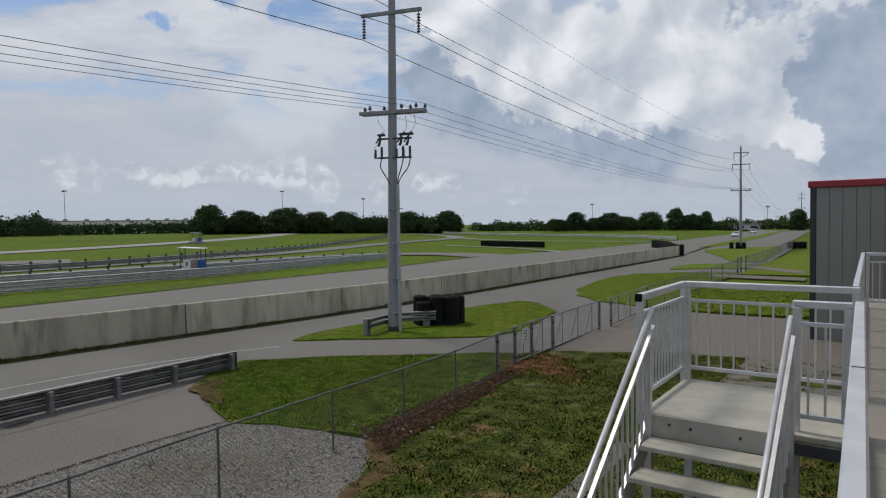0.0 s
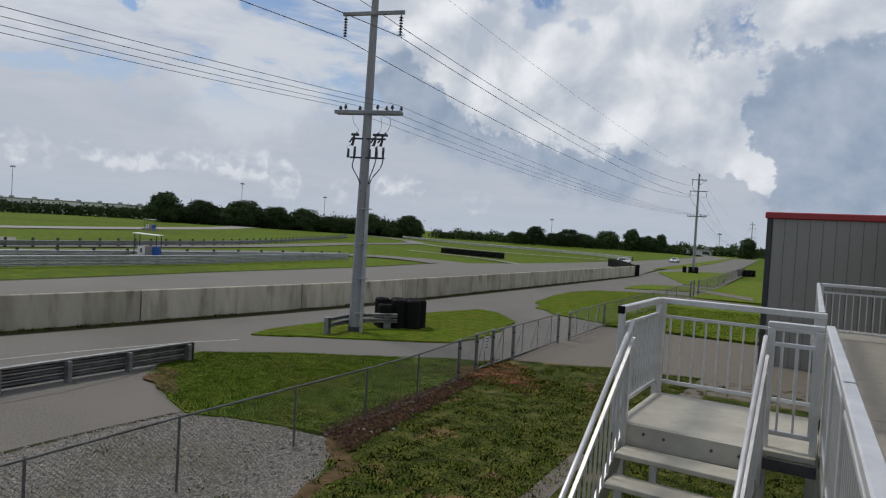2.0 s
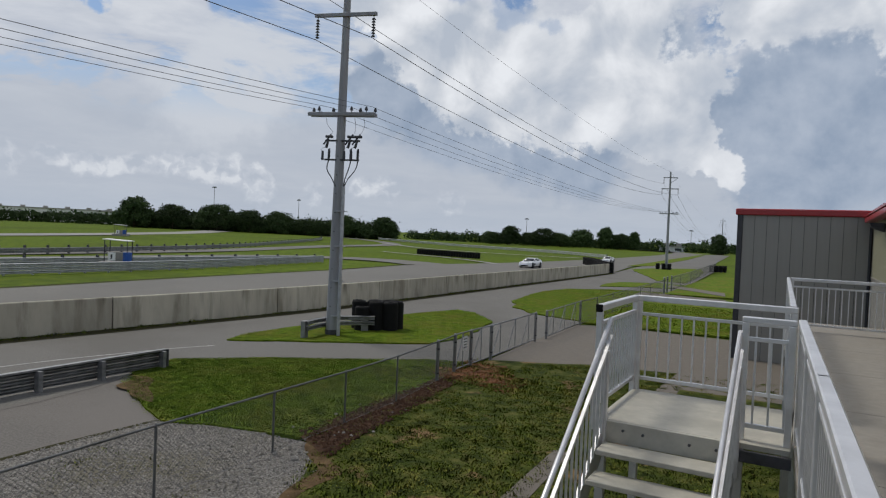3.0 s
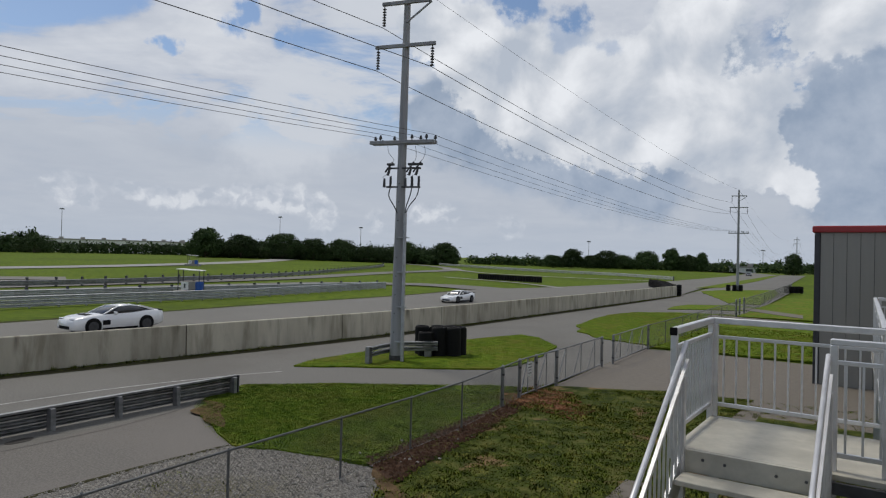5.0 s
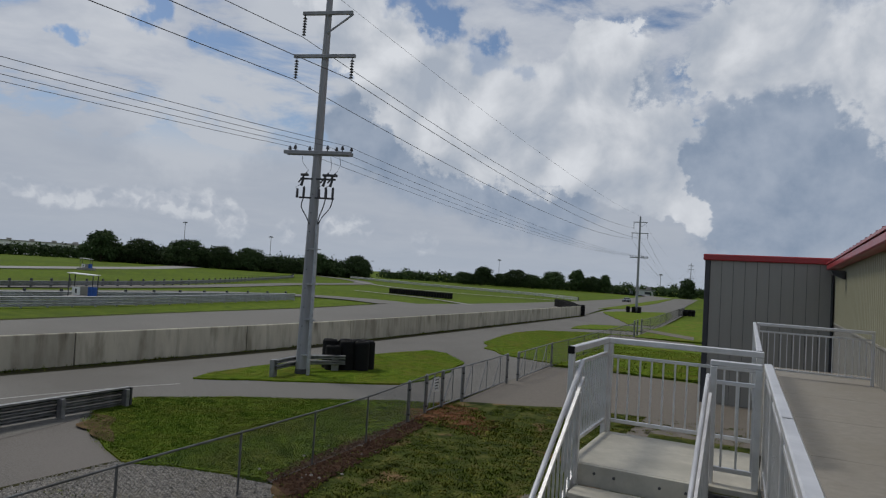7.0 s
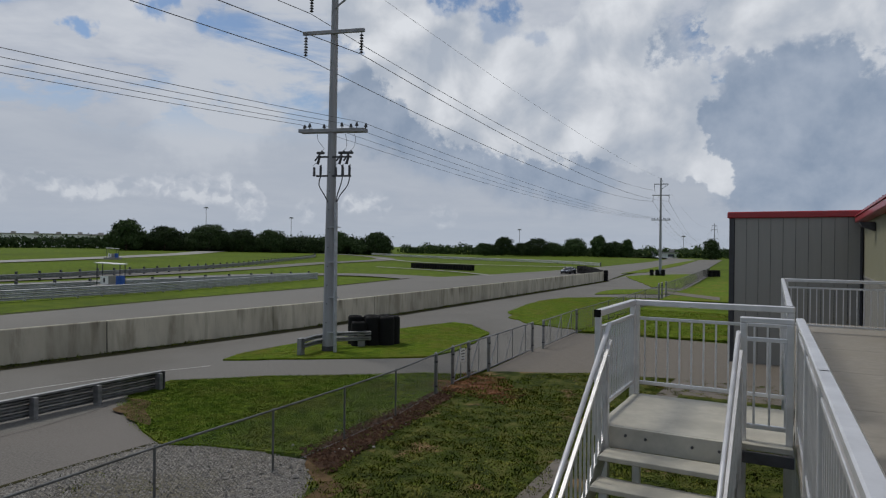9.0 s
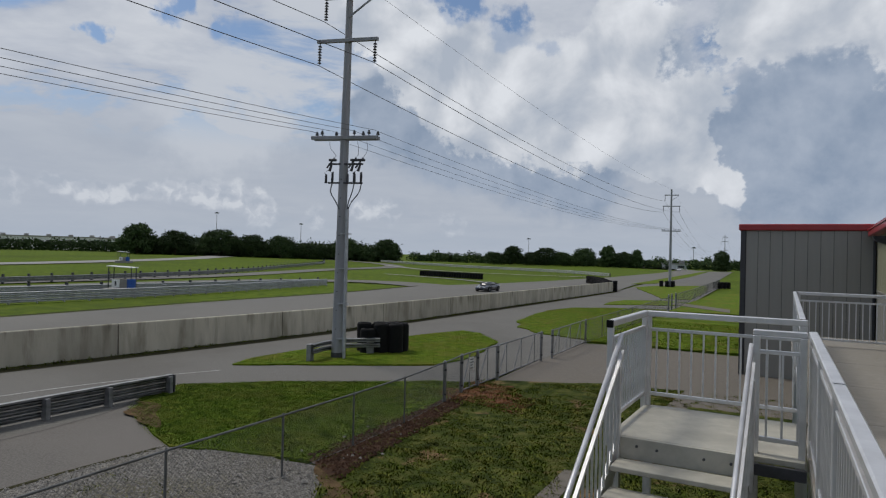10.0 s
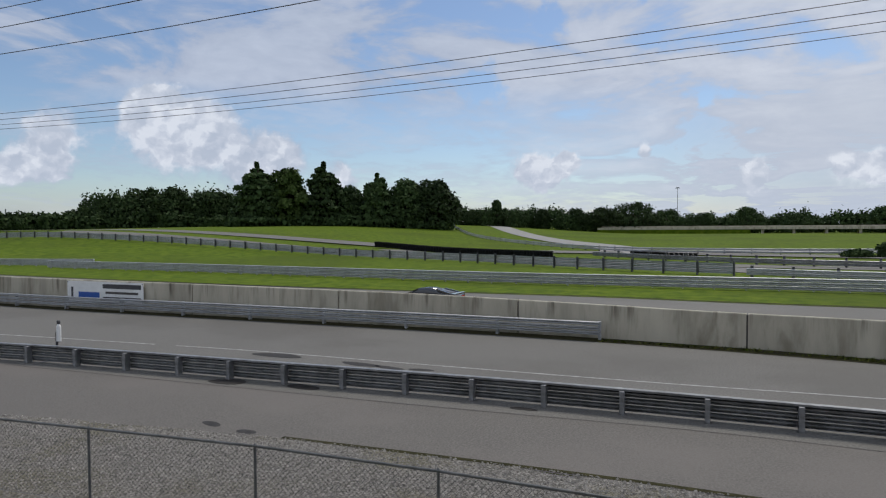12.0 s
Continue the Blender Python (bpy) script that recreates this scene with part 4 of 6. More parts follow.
            me, ob.matrix_basis = ob.data, pose(xx, 5.459, zz)
        else:
            share("bolt", me, land, pose(xx, 5.459, zz))
    for a, b in (((-0.45, 5.5), (-0.45, 7.0)), ((-0.45, 6.97), (1.15, 6.97))):
        bm = bmesh.new()
        beam(bm, (*a, DECK - 0.12), (*b, DECK - 0.12), 0.05, 0.14)
        part("edge_beam", bm, ALU, land)
    bm = bmesh.new()
    box(bm, (-0.04, -0.04, 0), (0.04, 0.04, DECK - 0.05))
    me = None
    for xx, yy in ((-0.42, 5.56), (-0.42, 6.95), (1.1, 6.95), (0.76, 5.56)):
        if me is None:
            ob = part("leg", bm, ALU, land)
            me, ob.matrix_basis = ob.data, pose(xx, yy, 0)
        else:
            share("leg", me, land, pose(xx, yy, 0))
    left = railing("silver aluminium railing on the side of the landing", [((-0.48, 5.52), (-0.48, 6.96))], pickets=0.1)
    end_cap((-0.48, 5.485), left)
    railing("silver aluminium railing across the landing", [((-0.44, 7.0), (1.12, 7.0))], pickets=0.125, drop=0.19)
    railing("short silver railing panel beside the stairs", [((0.77, 5.62), (1.13, 5.62))], pickets=0.12, post_gap=0.4, top_wh=(0.05, 0.05), drop=0.17)

    stairs = thing("stairs", pose(0, 0, 0), "open silver aluminium stairs down from the landing", "stairs")
    rise, run, n = DECK / 14, 0.265, 13
    bm = bmesh.new()
    box(bm, (-0.36, -0.29, -0.045), (0.70, 0.0, 0.0), None, 0.006)
    me = None
    for k in range(1, n + 1):
        m = pose(0, 5.42 - run * (k - 1), DECK - rise * k)
        if me is None:
            ob = part("tread", bm, LANDING, stairs)
            me, ob.matrix_basis = ob.data, m
        else:
            share("tread", me, stairs, m)
    y_end = 5.45 - run * 13.3
    for xx in (-0.40, 0.73):
        bm = bmesh.new()
        beam(bm, (xx, 5.5, DECK - 0.16), (xx, y_end, 0.06), 0.035, 0.24)
        part("stringer", bm, ALU, stairs)
        bm = bmesh.new()
        slope = (DECK - 0.1) / (5.5 - y_end)
        rod(bm, (xx, 5.62, 3.56), (xx, 5.62 - 3.6, 3.56 - 3.6 * slope), 0.022, n=10)
        part("handrail", bm, ALU, stairs, "round silver handrail", True)
        bm = bmesh.new()
        beam(bm, (xx + 0.02, 5.6, 3.40), (xx + 0.02, 5.6 - 3.5, 3.40 - 3.5 * slope), 0.03, 0.035)
        part("guard_bar", bm, ALU, stairs)
        bm = bmesh.new()
        box(bm, (-0.009, -0.009, -0.72), (0.009, 0.009, 0.0))
        ob = part("picket", bm, ALU, stairs)
        ob.matrix_basis = pose(xx + 0.02, 5.5, 3.40 - 0.1 * slope)
        for k in range(1, 28):
            share("picket", ob.data, stairs, pose(xx + 0.02, 5.5 - 0.12 * k, 3.40 - (0.1 + 0.12 * k) * slope))
        bm = bmesh.new()
        box(bm, (-0.028, -0.028, -0.95), (0.028, 0.028, 0.0), None, 0.004)
        ob = part("post", bm, ALU, stairs)
        ob.matrix_basis = pose(xx + 0.02, 5.44, 3.40 - 0.16 * slope)
        for k in (1.6, 3.2):
            share("post", ob.data, stairs, pose(xx + 0.02, 5.44 - k, 3.40 - (0.16 + k) * slope))
    patch("stair_pad", [(-3.0, 1.0), (1.2, 1.0), (1.2, 4.5), (-2.4, 4.5), (-2.6, 9.3), (-2.75, 12), (-3.1, 12), (-3.0, 9.3)], 0.04, APRON, "narrow pale concrete path below the stairs", "path", 0.05)


build_deck()


# ---- utility poles and wires ----
def insulator_string(bm, top, length, n=7, r=0.085):
    x, y, z = top
    rod(bm, (x, y, z), (x, y, z - length), 0.018, n=6)
    for k in range(n):
        zz = z - length * (k + 0.8) / (n + 0.6)
        rod(bm, (x, y, zz), (x, y, zz - 0.055), r * 0.5, r, 10)


def pin_insulator(bm, x, y, z):
    rod(bm, (x, y, z), (x, y, z + 0.1), 0.02, n=6)
    rod(bm, (x, y, z + 0.08), (x, y, z + 0.16), 0.075, 0.06, 8)
    rod(bm, (x, y, z + 0.16), (x, y, z + 0.23), 0.05, 0.035, 8)


ARM_TURN = 14.0
ARMS = ((8.88, 2.85), (12.80, 2.65), (14.56, 2.15))
PINS = (-1.32, -0.95, -0.45, 0.45, 0.72, 1.08, 1.35)


def utility_pole(m, label, equipped=True):
    t = thing("utility_pole", m, label, "utility pole", "utility poles")
    bm = bmesh.new()
    rod(bm, (0, 0, -0.3), (-0.03, 0, 15.5), 0.235, 0.125, 14)
    part("shaft", bm, POLE, t, smooth=False)
    bm = bmesh.new()
    rod(bm, (0, 0, 0.0), (0, 0, 0.25), 0.25, 0.245, 14)
    part("base_wrap", bm, DARKSTEEL, t, "dark band round the foot of the pole")
    for z, w in ARMS:
        bm = bmesh.new()
        box(bm, (-w / 2, -0.2, z - 0.07), (w / 2, -0.08, z + 0.07), None, 0.008)
        if z < 10:
            box(bm, (-w / 2, 0.08, z - 0.07), (w / 2, 0.2, z + 0.07), None, 0.008)
        part("crossarm", bm, POLE, t)
    bm = bmesh.new()
    beam(bm, (1.1, -0.14, 14.5), (0.05, -0.14, 13.75), 0.05, 0.06)
    part("arm_brace", bm, POLE, t)
    for x, z in ((-1.2, 12.73), (1.2, 12.73), (-0.98, 14.49)):
        bm = bmesh.new()
        insulator_string(bm, (x, -0.14, z), 0.85)
        part("insulator_string", bm, DARKSTEEL, t)
    for x in PINS:
        bm = bmesh.new()
        pin_insulator(bm, x, 0.14 if x in PINS[::2] else -0.14, 8.95)
        part("pin_insulator", bm, DARKSTEEL, t)
    if not equipped:
        return t
    for z in (7.82, 7.06):
        bm = bmesh.new()
        box(bm, (-0.62, -0.16, z - 0.035), (0.88, -0.1, z + 0.035), None, 0.006)
        part("bracket_arm", bm, DARKSTEEL, t)
        for x in (-0.52, 0.42, 0.72):
            bm = bmesh.new()
            if z > 7.5:
                rod(bm, (x - 0.14, -0.2, z - 0.16), (x + 0.18, -0.2, z + 0.24), 0.035, n=7)
                rod(bm, (x - 0.02, -0.2, z - 0.3), (x + 0.08, -0.2, z + 0.05), 0.06, 0.045, 8)
                box(bm, (x - 0.06, -0.26, z + 0.1), (x + 0.26, -0.14, z + 0.2), None, 0.02)
                part("fuse_cutout", bm, DARKSTEEL, t)
            else:
                rod(bm, (x - 0.16, -0.2, z - 0.02), (x - 0.16, -0.2, z + 0.34), 0.06, 0.045, 8)
                rod(bm, (x + 0.1, -0.2, z + 0.02), (x + 0.1, -0.2, z + 0.42), 0.035, 0.03, 8)
                part("arrester", bm, DARKSTEEL, t)
    leads = ((-0.52, -0.05), (0.42, 0.30), (0.72, 0.33))
    for x, end in leads:
        pts = [(x + 0.1, -0.2, 7.45), (x + 0.14, -0.2, 7.5), (x + 0.15, -0.2, 7.15), (x + 0.06, -0.2, 6.7), (end + (x - end) * 0.35, -0.2, 6.3), (end, -0.2, 6.0)]
        bm = bmesh.new()
        tube(bm, catmull(pts, 0.12), 0.024, 5)
        part("cable", bm, DARKSTEEL, t)
        bm = bmesh.new()
        tube(bm, catmull([(x * 1.3, 0.0, 8.75), (x * 1.3 + 0.1, -0.1, 8.45), (x + 0.25, -0.2, 8.15), (x + 0.12, -0.2, 8.0)], 0.15), 0.009, 4)
        tube(bm, catmull([(x, -0.2, 7.6), (x - 0.25, -0.2, 7.45), (x - 0.16, -0.2, 7.38)], 0.1), 0.008, 4)
        part("jumper", bm, WIRE, t)
    bm = bmesh.new()
    rod(bm, (0.42, -0.26, 0.0), (0.30, -0.2, 6.0), 0.07, 0.07, 9)
    part("conduit", bm, GALV, t, "pale steel cable conduit")
    for z in (0.8, 2.2, 3.6, 5.0):
        bm = bmesh.new()
        box(bm, (0.05, -0.24, z), (0.45, -0.04, z + 0.04))
        part("conduit_clamp", bm, GALV, t)
    for k in range(9):
        bm = bmesh.new()
        rod(bm, (0.0, -0.2, 1.2 + k * 0.75), (0.0, -0.25, 1.2 + k * 0.75), 0.02, n=6)
        part("step_bolt", bm, DARKSTEEL, t)
    return t


def build_power_line():
    spots = [(-15.8, -58, 1.0), (-15.5, 20.2, 0.0), (-18.7, 107.0, 0.0), (-32.2, 300, 0.0)]
    for k, (x, y, z) in enumerate(spots):
        if k == 0:
            continue
        utility_pole(pose(x, y, z, 0, 0.8 if k == 1 else 0, ARM_TURN), "tall weathered grey utility pole with three crossarms" if k == 1 else "distant grey utility pole with three crossarms", k == 1)
    spots.append((-42, 480, 0))
    ways = [(-1.2, 11.85, 1.1, 0.016), (1.2, 11.85, 1.1, 0.016), (-0.98, 13.6, 1.1, 0.016), (0, 15.5, 0.7, 0.008)]
    ways += [(x, 9.15, 0.75, 0.0085) for x in (-1.32, -0.45, 0.45, 1.35)]
    c, d = math.cos(radians(ARM_TURN)), math.sin(radians(ARM_TURN))
    for k, (off, z, sag, r) in enumerate(ways):
        for (x0, y0, z0), (x1, y1, z1) in zip(spots, spots[1:]):
            bm = bmesh.new()
            pts = []
            span = math.hypot(x1 - x0, y1 - y0)
            n = 40
            for i in range(n + 1):
                t = i / n
                pts.append((x0 + (x1 - x0) * t + off * c + 0.014 * z * (1 - t if y0 == spots[1][1] else t if y1 == spots[1][1] else 0), y0 + (y1 - y0) * t + off * d - 0.14, z + z0 + (z1 - z0) * t - (sag + 0.75 if z < 10 and y0 < 0 else sag) * (span / 80) ** 2 * 4 * t * (1 - t)))
            tube(bm, pts, r, 4)
            tagged(part("power_line", bm, WIRE), "dark overhead power line strung between the poles", "wire", "power lines")


build_power_line()


# ---- chain-link fence and gates ----
FENCE = [(-2.5, -26), (-4.2, -20), (-5.4, -15.4), (-6.0, -12.7), (-6.4, -9.95), (-6.8, -7.1), (-7.0, -4.4), (-7.08, -1.75), (-7.12, 0.86), (-7.2, 3.62), (-7.36, 5.95), (-7.44, 8.57), (-7.52, 10.85), (-7.65, 13.1), (-8.0, 15.7)]


def link_fabric(p, q, height, gap, r):
    """Woven wire between two posts, as crossing wires."""
    p, q = Vector((*p, 0)), Vector((*q, 0))
    n = (q - p).length
    u = (q - p) / n
    side = Vector((-u.y, u.x, 0)) * r
    verts, faces = [], []
    for lean, off in ((1, 1), (-1, -1)):
        s = -height
        while s < n + height:
            a0, a1 = s, s + lean * height
            z0, z1 = 0.05, height
            ends = []
            for sa, za, sb, zb in ((a0, z0, a1, z1), (a1, z1, a0, z0)):
                if sa < 0 or sa > n:
                    lim = 0.0 if sa < 0 else n
                    t = (lim - sa) / (sb - sa)
                    if not 0 <= t <= 1:
                        ends = None
                        break
                    za = za + (zb - za) * t
                    sa = lim
                ends.append((sa, za))
            s += gap * 1.414
            if not ends or abs(ends[0][1] - ends[1][1]) < 0.03:
                continue
            b = len(verts)
            for sa, za in ends:
                c = p + u * sa + Vector((0, 0, za)) + side * off
                for o in (u * r * 1.2, -u * r * 1.2, side * 1.6):
                    verts.append(tuple(c + o))
            faces += [(b, b + 1, b + 4, b + 3), (b + 1, b + 2, b + 5, b + 4), (b + 2, b, b + 3, b + 5)]
    return verts, faces


def fence_run(points, label, gap, r, height=1.2, post_r=0.021):
    t = thing("chain_link_fence", pose(0, 0, 0), label, "fence", "fences")
    bm = bmesh.new()
    rod(bm, (0, 0, -0.05), (0, 0, height), post_r, n=8)
    rod(bm, (0, 0, height), (0, 0, height + 0.03), post_r * 1.15, post_r * 0.4, 8)
    ob = part("post", bm, FENCEPOST, t)
    for k, p in enumerate(points):
        if k == 0:
            ob.matrix_basis = pose(*p, 0)
        else:
            share("post", ob.data, t, pose(*p, 0))
    for a, b in zip(points, points[1:]):
        bm = bmesh.new()
        rod(bm, (*a, height - 0.01), (*b, height - 0.01), 0.02, n=7)
        part("top_rail", bm, FENCEPOST, t)
        v, f = link_fabric(a, b, height - 0.02, gap, r)
        sheet("wire_mesh", v, f, MESH, t)
        bm = bmesh.new()
        tube(bm, [(*a, 0.06), (*b, 0.06)], 0.004, 4)
        part("tension_wire", bm, GALV_DULL, t)
    return t


def gate_leaf(p, q, label, bays, h=1.2):
    t = thing("gate", pose(0, 0, 0), label, "gate", "gates")
    p, q = Vector((*p, 0)), Vector((*q, 0))
    at = lambda s, z: p.lerp(q, s) + Vector((0, 0, z))  # noqa: E731
    for name, a, b in (("top_bar", at(0, h), at(1, h)), ("bottom_bar", at(0, 0.12), at(1, 0.12)), ("end_bar", at(0, 0.12), at(0, h)), ("end_bar", at(1, 0.12), at(1, h))):
        bm = bmesh.new()
        rod(bm, a, b, 0.024, n=8)
        part(name, bm, GALV_DULL, t)
    for k in range(bays):
        bm = bmesh.new()
        rod(bm, at(k / bays, 0.12), at((k + 0.5) / bays, h), 0.017, n=6)
        part("brace", bm, GALV_DULL, t)
        bm = bmesh.new()
        rod(bm, at((k + 0.5) / bays, h), at((k + 0.5) / bays, 0.12), 0.015, n=6)
        part("upright", bm, GALV_DULL, t)
    v, f = link_fabric((p.x, p.y), (q.x, q.y), h, 0.09, 0.0015)
    sheet("wire_mesh", v, f, MESH, t)
    return t


def gate_post(x, y, r=0.05, h=1.2):
    t = thing("gate_post", pose(x, y, 0), "stout galvanised gate post with a domed cap", "post", "gate posts")
    bm = bmesh.new()
    rod(bm, (0, 0, -0.05), (0, 0, h), r, n=12)
    part("tube", bm, GALV_DULL, t)
    bm = bmesh.new()
    rod(bm, (0, 0, h), (0, 0, h + 0.05), r * 1.15, r * 0.35, 12)
    part("cap", bm, GALV_DULL, t)
    for z in (0.25, h - 0.25):
        bm = bmesh.new()
        rod(bm, (0, 0, z), (0, 0, z + 0.05), r * 1.25, n=12)
        part("hinge_band", bm, DARKSTEEL, t)


def build_fences():
    fence_run(FENCE[:9], "grey chain-link fence beside the gravel", 0.055, 0.0021)
    fence_run(FENCE[8:], "grey chain-link fence beside the lawn", 0.055, 0.0021)
    for x, y in ((-8.0, 15.75), (-8.2, 17.15), (-8.25, 18.35), (-8.25, 19.9), (-8.5, 24.7), (-8.4, 25.7), (-8.7, 31.3)):
        gate_post(x, y)
    fence_run([(-8.0, 15.8), (-8.2, 17.1)], "short chain-link panel beside the gate", 0.055, 0.0021)
    gate_leaf((-8.2, 17.22), (-8.25, 18.28), "small chain-link foot gate, closed", 1)
    gate_leaf((-8.25, 18.42), (-8.25, 19.8), "narrow chain-link gate panel", 1)
    gate_leaf((-8.26, 20.0), (-8.5, 24.6), "wide chain-link drive gate, closed", 3)
    gate_leaf((-8.4, 25.8), (-8.7, 31.2), "wide chain-link drive gate, closed", 3)
    fence_run([(-8.7, 31.4), (-8.75, 34.4), (-8.85, 38), (-8.95, 42), (-9.05, 46), (-9.2, 50), (-9.3, 55.8)], "grey chain-link fence along the grass", 0.09, 0.0022)
    fence_run([(-9.4, 59.6), (-9.7, 66), (-10.0, 74), (-10.5, 82), (-11, 91), (-11.6, 101), (-12.2, 114)], "far grey chain-link fence", 0.2, 0.005, 1.3)
    for x, y in ((-9.3, 55.8), (-9.35, 57.4), (-9.4, 59.6)):
        gate_post(x, y, 0.07, 1.4)
    t = thing("notice_board", pose(-8.17, 17.75, 0.86), "small white notice board on the foot gate", "sign")
    bm = bmesh.new()
    box(bm, (0.0, -0.16, -0.22), (0.015, 0.16, 0.22), None, 0.004)
    part("plate", bm, WHITE, t)
    for k, w in enumerate((0.22, 0.24, 0.18, 0.2)):
        bm = bmesh.new()
        box(bm, (0.015, -w / 2, 0.13 - k * 0.09), (0.018, w / 2, 0.16 - k * 0.09))
        part("text_bar", bm, DARKSTEEL, t, "dark line of unreadable writing")


build_fences()


# ---- tyre barriers ----
def tyre_mesh(r=0.32, w=0.2, n=14, k=6):
    bm = bmesh.new()
    rings = []
    for i in range(n):
        a = 2 * math.pi * i / n
        ring = []
        for j in range(k):
            b = 2 * math.pi * j / k
            rr = r - w * 0.42 + w * 0.42 * math.cos(b)
            ring.append(bm.verts.new((rr * math.cos(a), rr * math.sin(a), w / 2 + w * 0.5 * math.sin(b))))
        rings.append(ring)
    for i in range(n):
        for j in range(k):
            bm.faces.new((rings[i][j], rings[(i + 1) % n][j], rings[(i + 1) % n][(j + 1) % k], rings[i][(j + 1) % k]))
    return bm


def tyre_wall(points, rows, high, label):
    """Tyres stacked in columns along a line; past 300 the rest is one joined mass."""
    line = catmull([(x, y, gz(x, y) - 0.03) for x, y in points], 0.66)
    t = thing("tyre_barrier", pose(0, 0, 0), label, "tyre barrier", "tyre barriers")
    one = part("tyre", tyre_mesh(0.32, 0.21, 9, 4), RUBBER, t)
    base = np.array([v.co[:] for v in one.data.vertices])
    quads = np.array([p.vertices[:] for p in one.data.polygons])
    rest, made = [], 0
    for i, p in enumerate(line[:-1]):
        d = (line[i + 1] - p).normalized()
        s = Vector((-d.y, d.x, 0))
        for k in range(rows):
            for z in range(high):
                m = Matrix.Translation(p + s * 0.64 * k + Vector((0.02 * (z % 2), 0.015 * (z % 3), z * 0.205))) @ Matrix.Rotation(random.random() * 6, 4, "Z")
                if made == 0:
                    one.matrix_basis = m
                elif made < 280:
                    share("tyre", one.data, t, m)
                else:
                    rest.append(base @ np.array(m.to_3x3()).T + np.array(m.translation))
                made += 1
    if rest:
        v = np.concatenate(rest)
        f = (quads[None] + (np.arange(len(rest)) * len(base))[:, None, None]).reshape(-1, 4)
        tagged(sheet("tyre_mass", v.tolist(), f.tolist(), RUBBER, t), kind="stuff")


def build_tyres():
    t = thing("tyre_stack", pose(-14.85, 22.75, 0.05, 0, 0, 30), "bundle of stacked black tyres on the grass island", "tyre barrier", "tyre barriers")
    ob = part("tyre", tyre_mesh(), RUBBER, t, smooth=True)
    first = True
    sleeve = bmesh.new()
    rod(sleeve, (0, 0, 0), (0, 0, 1.12), 0.335, n=18, caps=False)
    sleeve = part("rubber_sleeve", sleeve, RUBBER, t, "black rubber sleeve round a column of tyres", True)
    sleeve.matrix_basis = pose(-0.95, 0.1, 0)
    for cx, cy, high in ((-0.95, 0.1, 6), (-0.35, 0.4, 6), (0.25, 0.5, 6), (-0.75, -0.45, 5), (-0.2, -0.25, 6), (0.4, -0.2, 6), (0.62, 0.25, 6)):
        if not first:
            share("rubber_sleeve", sleeve.data, t, pose(cx, cy, -0.2 * (6 - high)))
        for k in range(high):
            m = pose(cx + random.uniform(-0.03, 0.03), cy + random.uniform(-0.03, 0.03), k * 0.205, random.uniform(-2, 2), random.uniform(-2, 2), random.uniform(0, 360))
            if first:
                ob.matrix_basis, first = m, False
            else:
                share("tyre", ob.data, t, m)
    tyre_wall([(-67, 110.5), (-59, 108), (-51, 105.5)], 2, 5, "long black tyre wall in the meadow")
    tyre_wall([(-108, -66), (-101, -48), (-88.5, -26)], 2, 5, "long black tyre wall beside the far track")
    tyre_wall([(-98.7, -16.7), (-94.6, -11.4), (-92.5, -6.9)], 1, 4, "low black tyre barrier beside the far runoff")
    tyre_wall([(-22.3, 86), (-25.5, 95), (-29, 104), (-33, 112)], 2, 6, "black tyre barrier beyond the end of the pit wall")
    tyre_wall([(-21.5, 85.0), (-21.5, 85.9)], 2, 7, "tall black tyre stack capping the pit wall")
    tyre_wall([(-19.9, 106.2), (-17.3, 106.4)], 2, 5, "black tyres stacked round a far pole")
    tyre_wall([(-12.2, 110), (-10, 111.5)], 2, 5, "black tyre stack at the end of the far fence")
    tyre_wall([(-33.5, 299), (-30.5, 299.5)], 2, 6, "distant black tyre stack")


build_tyres()


# ---- marshal huts ----
def marshal_hut(m, label):
    t = thing("marshal_hut", m, label, "shelter", "marshal huts")
    bm = bmesh.new()
    beam(bm, (-1.3, 0, 2.3), (1.3, 0, 2.14), 1.9, 0.07, bevel=0.01)
    part("roof", bm, WHITE, t, "pale sheet roof")
    for x in (-1.1, 1.1):
        for y in (-0.8, 0.8):
            bm = bmesh.new()
            rod(bm, (x, y, -0.3), (x, y, 2.2), 0.05, n=8)
            part("post", bm, DARKSTEEL, t)
    bm = bmesh.new()
    box(bm, (-1.05, 0.75, 0.0), (1.05, 0.8, 0.9), None, 0.01)
    part("back_panel", bm, SIDING, t)
    bm = bmesh.new()
    box(bm, (-0.75, -0.9, 0.1), (0.0, -0.84, 0.95), None, 0.01)
    part("board", bm, WHITE, t, "white number board")
    bm = bmesh.new()
    box(bm, (-0.46, -0.91, 0.3), (-0.29, -0.901, 0.75))
    part("number_bar", bm, DARKSTEEL, t)
    bm = bmesh.new()
    box(bm, (-1.5, -1.6, -0.7), (1.8, 1.1, 0.0), None, 0.02)
    part("base_slab", bm, PALE, t, "raised concrete base")
    b = thing("drum", m @ pose(1.2, -1.0, 0), "blue plastic drum beside a marshal hut", "drum", "drums")
    bm = bmesh.new()
    rod(bm, (0, 0, -0.2), (0, 0, 0.95), 0.42, n=16)
    for z in (0.3, 0.62):
        rod(bm, (0, 0, z), (0, 0, z + 0.05), 0.44, n=16)
    part("body", bm, BLUE, b)
    bm = bmesh.new()
    rod(bm, (0, 0, 0.95), (0, 0, 0.99), 0.4, n=16)
    part("lid", bm, BLUE, b)


marshal_hut(pose(-54.6, 37.4, 0.45, 0, 0, 38) @ Matrix.Scale(0.89, 4), "small open marshal hut with a pale roof")
